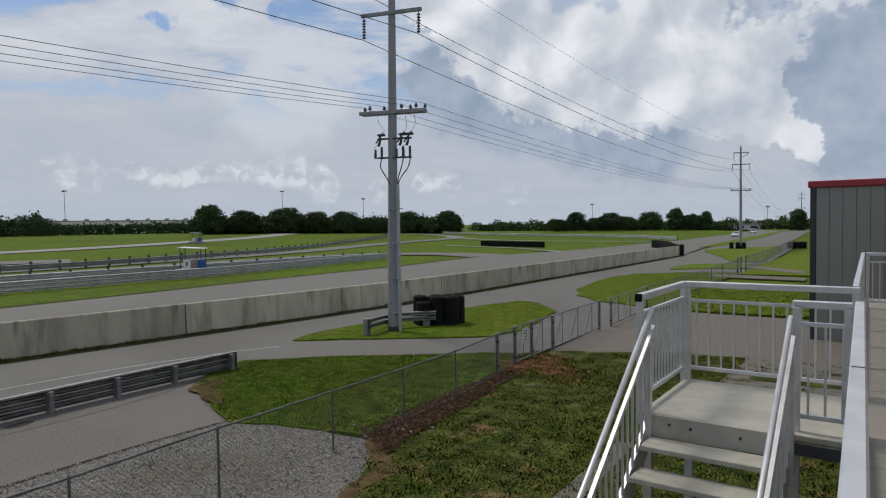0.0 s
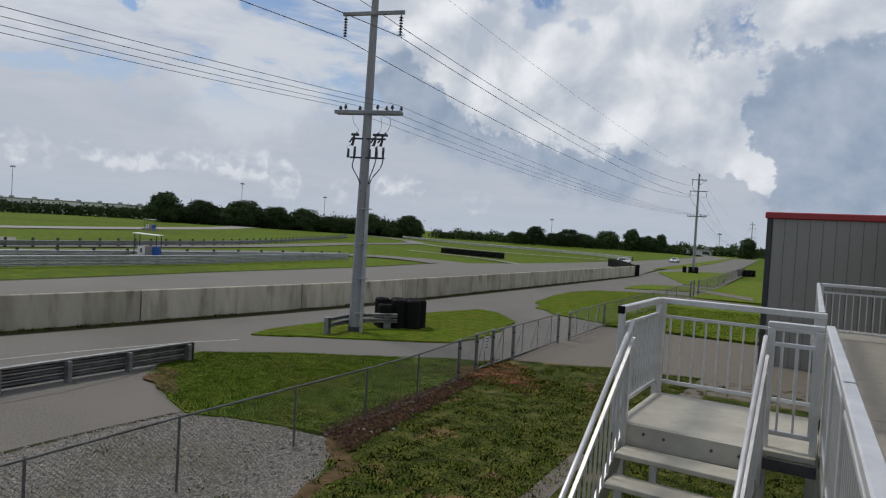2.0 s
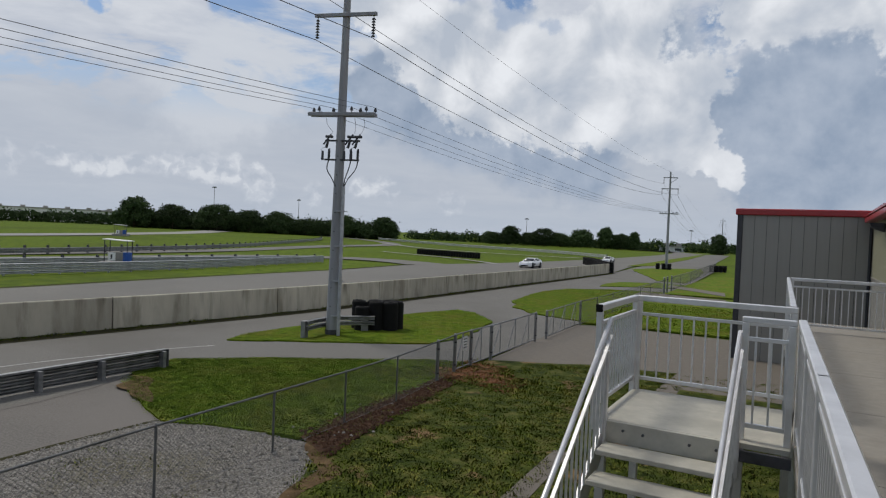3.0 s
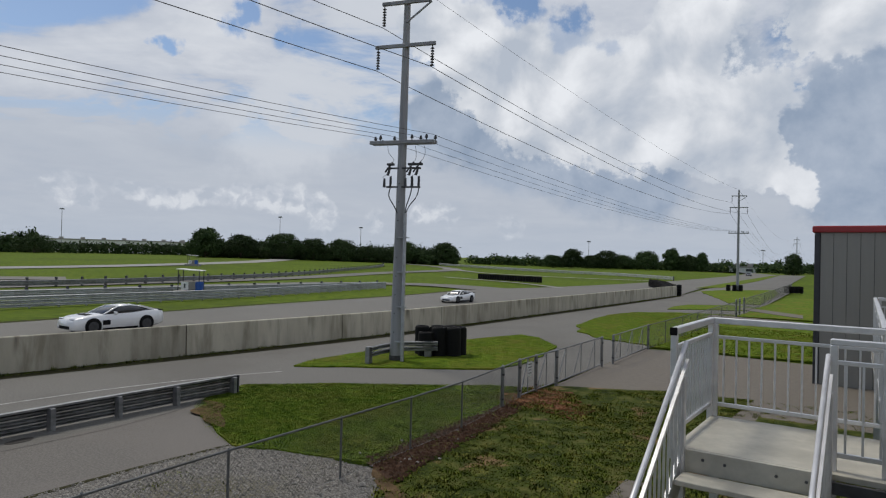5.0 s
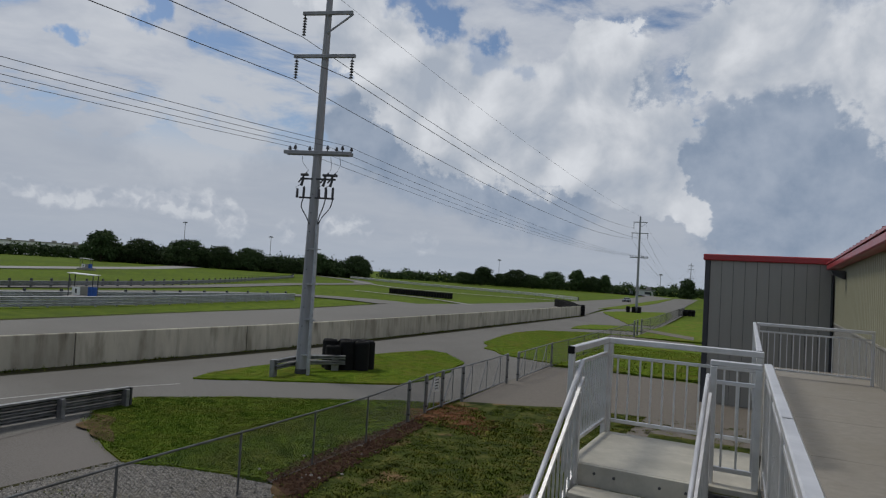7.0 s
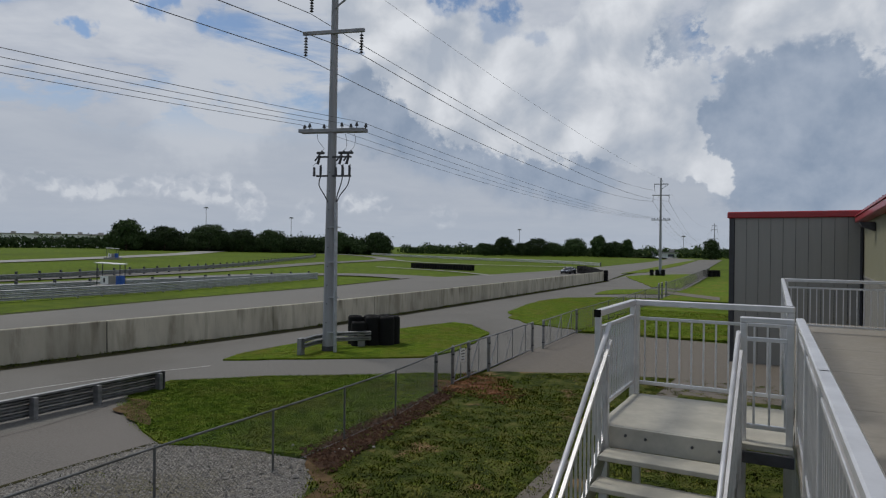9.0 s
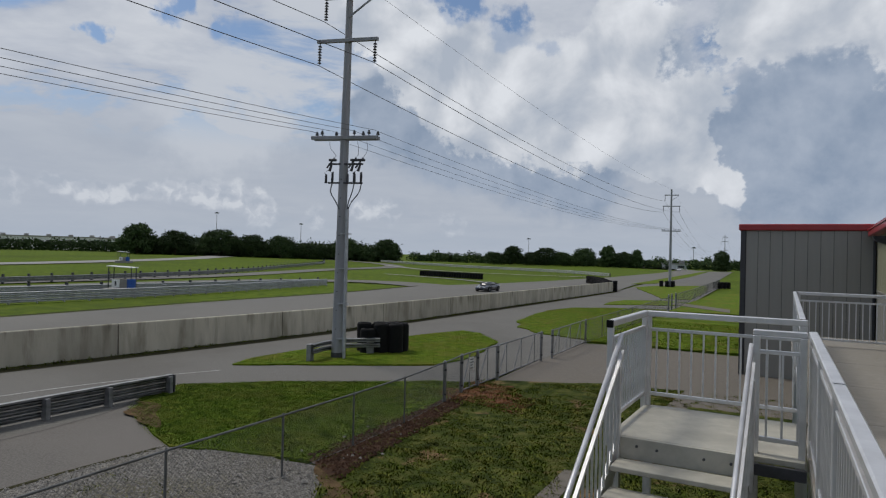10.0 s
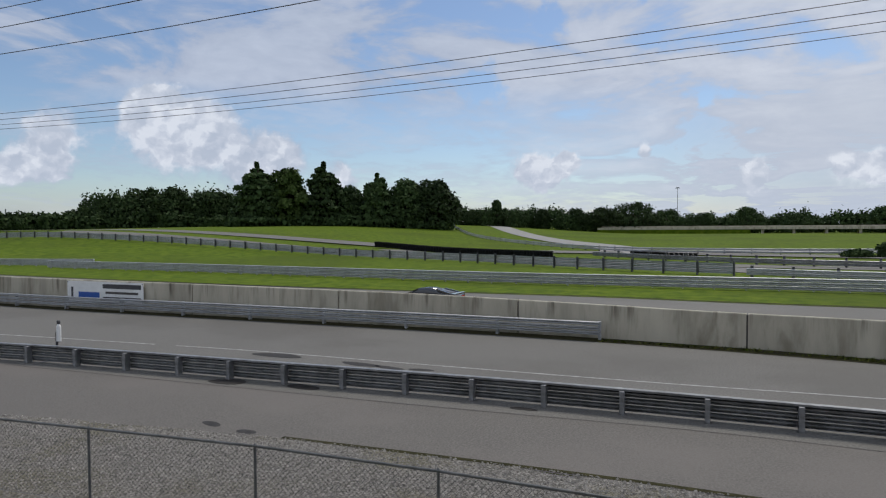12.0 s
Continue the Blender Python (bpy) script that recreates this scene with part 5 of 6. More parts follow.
marshal_hut(pose(-146, 100, gz(-146, 100) + 0.3, 0, 0, 38), "distant open marshal hut with a pale roof")


# ---- far things: masts, sign, banner, buildings, bridge ----
def light_mast(x, y, top, label):
    g = gz(x, y)
    t = thing("light_mast", pose(x, y, g), label, "light mast", "light masts")
    bm = bmesh.new()
    rod(bm, (0, 0, -0.5), (0, 0, top - g), 0.2, 0.12, 8)
    part("mast", bm, POLE, t)
    bm = bmesh.new()
    rod(bm, (0, 0, top - g - 0.3), (0, 0, top - g), 0.75, 0.85, 12)
    for k in range(6):
        a = k * math.pi / 3
        box(bm, (1.0 * math.cos(a) - 0.2, 1.0 * math.sin(a) - 0.2, top - g - 0.75), (1.0 * math.cos(a) + 0.2, 1.0 * math.sin(a) + 0.2, top - g - 0.3))
    part("lamp_ring", bm, POLE, t)


for x, y, z in ((-365, 170, 25.3), (-302, 265, 25.8), (-268, 299, 21.0), (-398, -39, 27.4), (-150, 370, 15.5), (-105, 390, 11), (-63, 420, 12.5)):
    light_mast(x, y, z, "tall thin grey light mast far beyond the meadow")
t = thing("floodlight_tower", pose(-480, 125, 0), "distant floodlight tower with a square lamp rack", "light mast", "light masts")
bm = bmesh.new()
rod(bm, (0, 0, -1), (0, 0, 17), 0.5, 0.35, 8)
part("mast", bm, POLE, t)
bm = bmesh.new()
box(bm, (-0.5, -2.0, 16.5), (0.5, 2.0, 20), None, 0.1)
part("lamp_rack", bm, POLE, t)


def billboard():
    t = thing("billboard", pose(-239, 84.5, 2.0, 0, 0, -20), "large white roadside billboard with plain dark shapes", "billboard")
    bm = bmesh.new()
    box(bm, (-0.25, -5.7, 0.6), (0.25, 5.7, 7.6), None, 0.03)
    part("panel", bm, WHITE, t)
    for y in (-4, 0, 4):
        bm = bmesh.new()
        box(bm, (-0.6, y - 0.2, -2.5), (-0.26, y + 0.2, 7.0))
        part("support", bm, DARKSTEEL, t)
    for name, a, b, mat in (("lettering_bar", (-3.6, 4.4), (1.2, 6.2), TAR), ("figure_block", (1.9, 4.2), (3.5, 6.8), DARKSTEEL), ("blue_bar", (-2.9, 1.5), (2.0, 2.6), BLUE), ("lettering_bar", (2.4, 1.8), (4.2, 2.2), TAR),
                            ("frame_edge", (-5.7, 7.35), (5.7, 7.62), DARKSTEEL), ("frame_edge", (-5.7, 0.58), (5.7, 0.8), DARKSTEEL), ("frame_edge", (-5.7, 0.8), (-5.45, 7.35), DARKSTEEL), ("frame_edge", (5.45, 0.8), (5.7, 7.35), DARKSTEEL)):
        bm = bmesh.new()
        box(bm, (0.25, a[0], a[1]), (0.3, b[0], b[1]))
        part(name, bm, mat, t)


def banner():
    t = thing("banner", pose(-23.1, -31.6, 0.42, 0, 0, 2.5), "white vinyl banner with dark writing on the pit wall", "banner")
    bm = bmesh.new()
    box(bm, (-0.19, -2.75, 0.0), (-0.165, 2.75, 1.06), None, 0.004)
    part("sheet", bm, WHITE, t)
    shapes = [("blue_bar", (0.35, 0.08), (-0.1 + 2.0, 0.5), BLUE), ("lettering_bar", (-2.6, 0.72), (0.1, 0.95), DARKSTEEL), ("lettering_bar", (-2.4, 0.44), (-0.1, 0.56), TAR), ("lettering_bar", (-2.6, 0.14), (0.1, 0.28), TAR),
              ("figure_block", (2.3, 0.1), (2.45, 0.75), DARKSTEEL)]
    for name, a, b, mat in shapes:
        bm = bmesh.new()
        box(bm, (-0.165, -b[0], a[1]), (-0.158, -a[0], b[1]))
        part(name, bm, mat, t)
    for y in (-2.7, 2.7):
        for z in (0.05, 1.0):
            bm = bmesh.new()
            rod(bm, (-0.165, y, z), (-0.15, y, z), 0.025, n=8)
            part("eyelet", bm, DARKSTEEL, t)


billboard()
banner()

t = thing("extinguisher_stand", pose(-13.6, -21.25, 0), "small white canister on a post behind the guard rail", "extinguisher")
bm = bmesh.new()
rod(bm, (0, 0, -0.05), (0, 0, 0.9), 0.04, n=8)
part("post", bm, DARKSTEEL, t)
bm = bmesh.new()
rod(bm, (0.0, 0.1, 0.6), (0.0, 0.1, 1.08), 0.075, 0.07, 12)
rod(bm, (0.0, 0.1, 1.08), (0.0, 0.1, 1.16), 0.07, 0.03, 12)
part("canister", bm, WHITE, t)
bm = bmesh.new()
box(bm, (-0.05, 0.06, 1.16), (0.05, 0.14, 1.28), None, 0.02)
part("valve", bm, DARKSTEEL, t)


def far_hall(x, y, w, d, h, turn, bays):
    t = thing("warehouse", pose(x, y, gz(x, y), 0, 0, turn), "long low pale warehouse beyond the trees", "building", "warehouses")
    bm = bmesh.new()
    box(bm, (-w / 2, -d / 2, -1), (w / 2, d / 2, h))
    part("wall", bm, WHITE, t)
    bm = bmesh.new()
    box(bm, (-w / 2 - 0.5, -d / 2 - 0.5, h), (w / 2 + 0.5, d / 2 + 0.5, h + 0.6))
    part("roof", bm, SIDING, t)
    for k in range(bays):
        bm = bmesh.new()
        xx = -w / 2 + w * (k + 0.5) / bays
        box(bm, (xx - 1.5, -d / 2 - 0.1, h * 0.2), (xx + 1.5, -d / 2, h * 0.75))
        part("door", bm, DARKTRIM, t)
        bm = bmesh.new()
        box(bm, (xx - 1.2, -1.5, h + 0.6), (xx + 1.2, 1.5, h + 1.8))
        part("roof_unit", bm, SIDING, t)


far_hall(-395, 215, 90, 30, 7.0, 62, 8)
far_hall(-360, 262, 50, 25, 6.5, 52, 5)
far_hall(-60, 345, 12, 6, 2.2, 0, 2)


def overpass():
    t = thing("overpass", pose(-292, 8, 0.0, 0, 0, 88), "distant concrete road bridge among trees", "bridge")
    bm = bmesh.new()
    box(bm, (-70, -4, 3.4), (40, 4, 4.3))
    part("deck", bm, WALLC, t)
    bm = bmesh.new()
    box(bm, (-70, 3.9, 4.3), (40, 4.2, 4.9))
    part("parapet", bm, WALLC, t)
    for k in range(5):
        bm = bmesh.new()
        box(bm, (-5 + 11 * k, -3.2, -2), (-4 + 11 * k, 3.2, 3.4))
        part("pier", bm, WALLC, t)
    bm = bmesh.new()
    box(bm, (-70, -3.8, -2), (-9, 3.8, 3.4))
    part("embankment_wall", bm, GRASS, t, "green earth bank")


overpass()


# ---- trees ----
rng = np.random.default_rng(7)


def leaf_cards(centres, radii, count, size):
    """Small folded leaf clumps on the outside of ellipsoid lobes: vertices and faces."""
    pick = rng.integers(0, len(centres), count)
    d = rng.normal(size=(count, 3))
    d /= np.linalg.norm(d, axis=1, keepdims=True)
    d[:, 2] = np.where(d[:, 2] < -0.5, -d[:, 2], d[:, 2])
    depth = rng.uniform(0.5, 1.0, (count, 1)) + rng.exponential(0.09, (count, 1))
    pos = np.asarray(centres)[pick] + d * np.asarray(radii)[pick] * depth
    a = rng.normal(size=(count, 3))
    a /= np.linalg.norm(a, axis=1, keepdims=True)
    b = np.cross(a, d)
    b /= np.linalg.norm(b, axis=1, keepdims=True) + 1e-6
    s = size * rng.uniform(0.55, 1.35, (count, 1))
    corners = np.stack([pos - a * s, pos - b * s * 0.7 + d * s * 0.25, pos + a * s * 0.9, pos + b * s * 0.7 - d * s * 0.2], 1).reshape(-1, 3)
    i = np.arange(count) * 4
    faces = np.concatenate([np.stack([i, i + 1, i + 2], 1), np.stack([i, i + 2, i + 3], 1)])
    return corners.tolist(), faces.tolist()


def tree(x, y, height, width, label, sort="broad", light=False, leaves=900):
    g = gz(x, y) - 0.2
    t = thing("tree", pose(x, y, g, 0, 0, rng.uniform(0, 360)), label, "tree", "trees")
    bm = bmesh.new()
    lean = Vector((rng.uniform(-0.3, 0.3), rng.uniform(-0.3, 0.3), 0))
    top = Vector((0, 0, height * (0.95 if sort == "conifer" else 0.7))) + lean
    rod(bm, (0, 0, -0.3), top * 0.5, height * 0.022, height * 0.015, 7)
    rod(bm, top * 0.5, top, height * 0.015, height * 0.004, 7)
    centres, radii = [], []
    if sort == "conifer":
        n = 11
        for k in range(n):
            f = k / (n - 1)
            z = height * (0.14 + 0.82 * f)
            r = width / 2 * (1 - f) ** 0.55 * rng.uniform(0.8, 1.15) + 0.3
            for j in range(7 if f < 0.9 else 2):
                a = 6.283 * j / 7 + k * 0.7
                o = r * 0.62 * rng.uniform(0.5, 1.4)
                p = (o * math.cos(a), o * math.sin(a), z - o * 0.15)
                centres.append(p)
                radii.append((r * 0.4 + 0.2, r * 0.4 + 0.2, height * 0.035 + 0.25))
                rod(bm, (0, 0, z), p, height * 0.004, height * 0.002, 4)
    else:
        n = 26
        for k in range(n):
            a, f = k * 2.4, (k + 0.5) / n
            z = height * (0.09 + 0.79 * f)
            r = width / 2 * math.sin(math.pi * (0.28 + 0.62 * f)) * rng.uniform(0.45, 0.92)
            p = (r * math.cos(a), r * math.sin(a), z)
            centres.append(p)
            s = width * rng.uniform(0.13, 0.27)
            radii.append((s, s, min(s * 0.9, height * 0.16)))
            rod(bm, (0, 0, z * 0.62), p, height * 0.009, height * 0.003, 5)
    part("trunk", bm, BARK, t)
    v, f = leaf_cards(centres, radii, int(leaves * 1.9), 0.036 * height if sort == "conifer" else max(0.26, 0.034 * height))
    sheet("crown", v, f, LEAF_LIGHT if light else LEAF, t)


LINE_A = ((-227, 161, 13.1, 14), (-219, 172, 10.9, 15), (-209, 185, 12.0, 17.5), (-200, 194, 10.2, 13), (-192, 202, 10.1, 14), (-184, 210, 7.4, 14.5), (-172, 220, 9.8, 13), (-164, 225, 6.2, 10), (-158, 230, 9.8, 13.5))
LINE_B = ((-131, 302, 9.2, 10.5), (-115, 308, 8.6, 14.2), (-108, 311, 6.6, 11.4), (-98, 314, 8.8, 12.8), (-87, 318, 10.2, 8.5), (-80, 320, 7.4, 11.4), (-74, 321, 8.4, 6), (-33, 298, 8.4, 7), (-140, 300, 6, 12), (-122, 308, 6.5, 12))
LINE_C = ((-156, -257, 9.2, 15.5), (-169, -249, 10.2, 13), (-178, -243, 14.0, 13), (-185, -237, 17.6, 20), (-195, -229, 21.5, 22), (-203, -222, 22.4, 16), (-214, -211, 20.7, 23), (-222, -200, 17, 16))
LINE_D = ((-174, -152, 26.5, 18, "conifer"), (-180, -144, 25.2, 14, "broad"), (-187, -134, 27, 18, "conifer"), (-197, -119, 23.2, 16, "conifer"), (-202, -110, 21.2, 14, "broad"), (-207, -101, 21.1, 17, "broad"), (-177, -150, 21, 13, "broad"), (-192, -128, 19, 12, "broad"))
LINE_E = ((-287, -119, 13.1, 13), (-290, -109, 18.3, 6), (-293, -100, 12.9, 13), (-297, -89, 13.3, 8), (-301, -74, 13.2, 11), (-304, -62, 13.5, 16), (-306, -49, 15.4, 24), (-308, -35, 12.1, 16), (-309, -20, 10.4, 10.7), (-310, -2, 12.6, 12),
          (-309, 16, 9.9, 12), (-306, 46, 12.1, 10.7), (-303, 62, 15.3, 16), (-304, 55, 10.5, 10.7), (-294, 94, 12.6, 13.4), (-298, 83, 9.3, 13.4), (-284, 122, 9.2, 16), (-290, 106, 9.0, 11))


def build_trees():
    for x, y, z, w in LINE_A + LINE_B:
        tree(x, y, z - gz(x, y) + 0.4, w, "dark green broadleaf tree in the far tree line", leaves=3200)
    for x, y, z, w in LINE_C:
        tree(x, y, z - gz(x, y) + 0.4, w, "tall dark broadleaf tree at the edge of the wood", leaves=2400)
    for x, y, z, w, sort in LINE_D:
        tree(x, y, z - gz(x, y) + 0.4, w, "tall dark conifer at the edge of the meadow" if sort == "conifer" else "tall leafy green tree among conifers", sort, sort == "broad" and x == -180, 3600)
    for x, y, z, w in LINE_E:
        tree(x, y, z - gz(x, y) + 0.4, w, "dark green broadleaf tree beyond the meadow", leaves=2600)
    tree(-107.5, 16.5, 2.3, 3.2, "small bushy tree alone in the meadow", leaves=500)
    tree(-106.5, 12.5, 1.2, 4.0, "low green bush in the meadow", leaves=400)


def woods(points, low, high, depth, count, size):
    """Far undergrowth along a line, as one mass of leaf clumps."""
    line = catmull([(x, y, 0) for x, y in points], 4.0)
    centres, radii = [], []
    for p in line:
        h = rng.uniform(low, high)
        o = rng.uniform(-depth, depth)
        q = p * (1 + o / p.length)
        centres.append((q.x, q.y, gz(q.x, q.y) + h * 0.28))
        radii.append((rng.uniform(3, 5.5), rng.uniform(3, 5.5), h * 0.72))
    v, f = leaf_cards(centres, radii, count, size)
    me = sheet("far_woods", v, f, LEAF)
    tagged(me, "dark green mass of distant woods and undergrowth", "woods", kind="stuff")


build_trees()
woods([(-330, 90), (-318, 130), (-290, 175), (-262, 215), (-232, 246), (-195, 270)], 4.2, 5.5, 8, 18000, 0.6)
woods([(-236, 168), (-214, 192), (-190, 214), (-160, 236)], 5.5, 7.5, 3, 24000, 0.55)
woods([(-200, 320), (-160, 330), (-110, 335), (-60, 345), (-20, 350), (60, 350)], 3.2, 6.2, 8, 20000, 0.6)
woods([(-140, -268), (-156, -258), (-174, -246)], 5.5, 8, 6, 7000, 0.9)
woods([(-180, -243), (-205, -228), (-230, -205), (-262, -168), (-285, -130)], 11, 16, 7, 36000, 0.7)
woods([(-285, -130), (-300, -90), (-314, -50), (-325, -5), (-322, 50), (-316, 100), (-305, 130)], 6.5, 10, 6, 46000, 0.65)
woods([(-180, -236), (-192, -226), (-206, -212), (-220, -196), (-232, -180)], 11, 15, 3, 24000, 0.65)
woods([(-140, -260), (-165, -243), (-190, -222), (-212, -199), (-230, -178)], 4, 7, 2, 11000, 0.7)
woods([(-167, -155), (-182, -137), (-196, -115), (-206, -97)], 2.5, 4.5, 2, 6000, 0.6)
woods([(-60, -290), (-100, -285), (-150, -262)], 6, 9, 8, 7000, 1.0)
woods([(-170, -156), (-184, -140), (-198, -118), (-208, -100)], 5, 8, 3, 9000, 0.6)


# ---- grass blades, stones ----
def inside(poly, pts):
    x, y = pts[:, 0], pts[:, 1]
    hit = np.zeros(len(pts), bool)
    for (ax, ay), (bx, by) in zip(poly, poly[1:] + poly[:1]):
        cross = ((ay > y) != (by > y)) & (x < (bx - ax) * (y - ay) / (by - ay + 1e-12) + ax)
        hit ^= cross
    return hit


def scatter(poly, count):
    lo, hi = np.min(poly, 0), np.max(poly, 0)
    p = rng.uniform(lo, hi, (count * 3, 2))
    return p[inside(poly, p)][:count]


def thinned(p, scale, cut):
    """Fewer points where the ground is bare."""
    keep = [0.5 + 0.5 * noise.noise((x * scale, y * scale, 3.3)) + 0.25 * noise.noise((x * scale * 4, y * scale * 4, 8.1)) + rng.uniform(-0.16, 0.16) > cut for x, y in p]
    return p[np.array(keep)]


def blades(name, poly, count, z, tall, wide, material, label, cut=-9.0, scale=0.9):
    p = scatter(poly, count)
    if cut > -5:
        p = thinned(p, scale, cut)
    p = p + rng.normal(size=p.shape) * 0.07
    n = len(p)
    a = rng.uniform(0, 6.283, n)
    tuft = np.array([noise.noise((x * 3.2, y * 3.2, 1.7)) for x, y in p])
    h = tall * rng.uniform(0.5, 1.5, n) * np.clip(0.9 + (1.8 if tall > 0.02 else 0.5) * tuft, 0.35, 2.4)
    w = wide * rng.uniform(0.7, 1.4, n)
    lean = rng.normal(size=(n, 2)) * (tall * 0.7)
    base = np.column_stack([p, np.full(n, z)])
    off = np.column_stack([np.cos(a) * w, np.sin(a) * w, np.zeros(n)])
    tip = base + np.column_stack([lean, h])
    v = np.stack([base - off, base + off, tip], 1).reshape(-1, 3)
    i = np.arange(n) * 3
    ob = sheet(name, v.tolist(), np.stack([i, i + 1, i + 2], 1).tolist(), material)
    soft = np.column_stack([np.repeat(lean, 3, 0) / tall * 0.35, np.ones(3 * n)])
    soft /= np.linalg.norm(soft, axis=1, keepdims=True)
    ob.data.normals_split_custom_set_from_vertices(soft.tolist())
    tagged(ob, label, "grass", kind="stuff")


def stones(name, poly, count, z, lo, hi, material, label):
    p = scatter(poly, count)
    n = len(p)
    r = rng.uniform(lo, hi, (n, 1))
    shape = np.array([(1, 0, 0), (0, 1, 0), (-1, 0, 0), (0, -1, 0), (0, 0, 0.75), (0, 0, -0.4)])
    v = np.column_stack([p, np.full(n, z)])[:, None] + shape[None] * r[:, None] * rng.uniform(0.6, 1.3, (n, 6, 1))
    tri = np.array([(0, 1, 4), (1, 2, 4), (2, 3, 4), (3, 0, 4), (1, 0, 5), (2, 1, 5), (3, 2, 5), (0, 3, 5)])
    f = (tri[None] + (np.arange(n) * 6)[:, None, None]).reshape(-1, 3)
    tagged(sheet(name, v.reshape(-1, 3).tolist(), f.tolist(), material), label, "stones", kind="stuff")


blades("yard_grass", [(-7.9, 10), (-7.0, 9.3), (-5.7, 7), (-5.3, 3), (-5.2, 1), (2.5, 1), (2.5, 22.5), (-5, 21.2), (-7.0, 19.9), (-6.6, 18.6), (-5.6, 17.4), (-6.4, 16.4), (-8.0, 16.2)], 210000, 0.03, 0.024, 0.014, BLADE_DULL, "short worn grass with bare gaps below the stairs", 0.36, 0.75)
blades("clay_grass", [(-8.4, 16.0), (-8.8, 19.4), (-7.4, 18.8), (-5.4, 17.8), (-5.4, 15.8), (-7, 15.8)], 14000, 0.055, 0.04, 0.014, BLADE_DULL, "tufts of grass growing over the red clay", 0.56, 1.1)
blades("lawn_grass", GRASS_A, 150000, 0.05, 0.017, 0.013, BLADE_LAWN, "short green grass between road and fence", 0.18, 0.8)
blades("island_grass", ISLAND, 60000, 0.06, 0.010, 0.014, BLADE, "short grass on the island round the pole")
blades("patch_grass", PATCH_C, 45000, 0.06, 0.012, 0.02, BLADE, "short grass beside the pit road")
blades("edge_grass", [(-9.0, 32), (3, 32), (3, 46), (-9, 46)], 30000, 0.05, 0.035, 0.02, BLADE, "short grass behind the shed")
blades("wall_weeds", [(-21.0, 84), (-21.35, 84), (-21.35, 32), (-22.5, 16), (-23.4, 8), (-24.4, -1.5), (-24.3, -6), (-23.8, -6), (-23.9, -1.5), (-22.9, 8), (-22, 16), (-20.9, 32)], 30000, 0.01, 0.055, 0.02, BLADE_DULL, "weeds along the foot of the wall", 0.36, 0.6)
blades("gravel_weeds", [(-10.9, 8.8), (-10.9, 3), (-6, 3), (-6.2, 8.4), (-9, 9.3)], 16000, 0.01, 0.03, 0.01, BLADE_DULL, "sparse weeds in the gravel", 0.82, 0.7)
stones("gravel_stones", GRAVEL_LINE[:5] + [(-5, -16), (-5, 4), (-5.6, 7.2), (-6.1, 8.4), (-7.0, 9.4), (-9.2, 9.4)], 40000, 0.012, 0.012, 0.035, STONE, "loose crushed limestone on the gravel strip")
stones("soil_clods", [(-7.9, 9.8), (-8.2, 16.6), (-7.6, 16.8), (-7.0, 13), (-6.7, 10.4), (-6.4, 9)], 1500, 0.05, 0.015, 0.06, MULCH, "dark clods of soil along the fence")
stones("clay_clods", [(-8.3, 16.3), (-8.7, 19.2), (-7.2, 18.6), (-5.7, 17), (-5.8, 15.6), (-7, 16)], 900, 0.055, 0.015, 0.05, DIRT, "clods of red clay beside the gate")
stones("pale_rocks", [(-8.3, 9.6), (-8.1, 15.8), (-7.4, 15.5), (-6.2, 8.8)], 22, 0.05, 0.02, 0.06, STONE, "scattered pale rocks along the fence")
stones("loose_rocks", [(-8.4, 7.2), (-6.9, 7.2), (-6.9, 9), (-8.2, 9)], 14, 0.03, 0.04, 0.09, STONE, "scattered pale rocks in the gravel")


# ---- cars ----
def paint(name, colour, rough=0.25):
    return surface(name, two(tuple(c * 0.94 for c in colour), colour), 3, rough, coat=0.8)


CAR_WHITE = paint("white car paint", (0.80, 0.80, 0.80))
CAR_DARK = paint("dark grey car paint", (0.018, 0.019, 0.022))
CAR_GLASS = surface("dark car glass", two((0.01, 0.012, 0.014), (0.02, 0.022, 0.026)), 2, 0.12, coat=0.5)
CHROME = surface("wheel alloy", two((0.10, 0.10, 0.105), (0.2, 0.2, 0.21)), 4, 0.35, metal=0.8)
TAIL = surface("red lamp glass", two((0.25, 0.01, 0.01), (0.35, 0.02, 0.02)), 4, 0.2)
LAMP = surface("clear lamp glass", two((0.55, 0.57, 0.6), (0.75, 0.77, 0.8)), 4, 0.15)


def loft(rows):
    """A closed skin over rings of equal count."""
    bm = bmesh.new()
    rings = [[bm.verts.new(p) for p in r] for r in rows]
    n = len(rings[0])
    for a, b in zip(rings, rings[1:]):
        for j in range(n):
            bm.faces.new((a[j], a[(j + 1) % n], b[(j + 1) % n], b[j]))
    bm.faces.new(rings[0])
    bm.faces.new(rings[-1][::-1])
    return bm


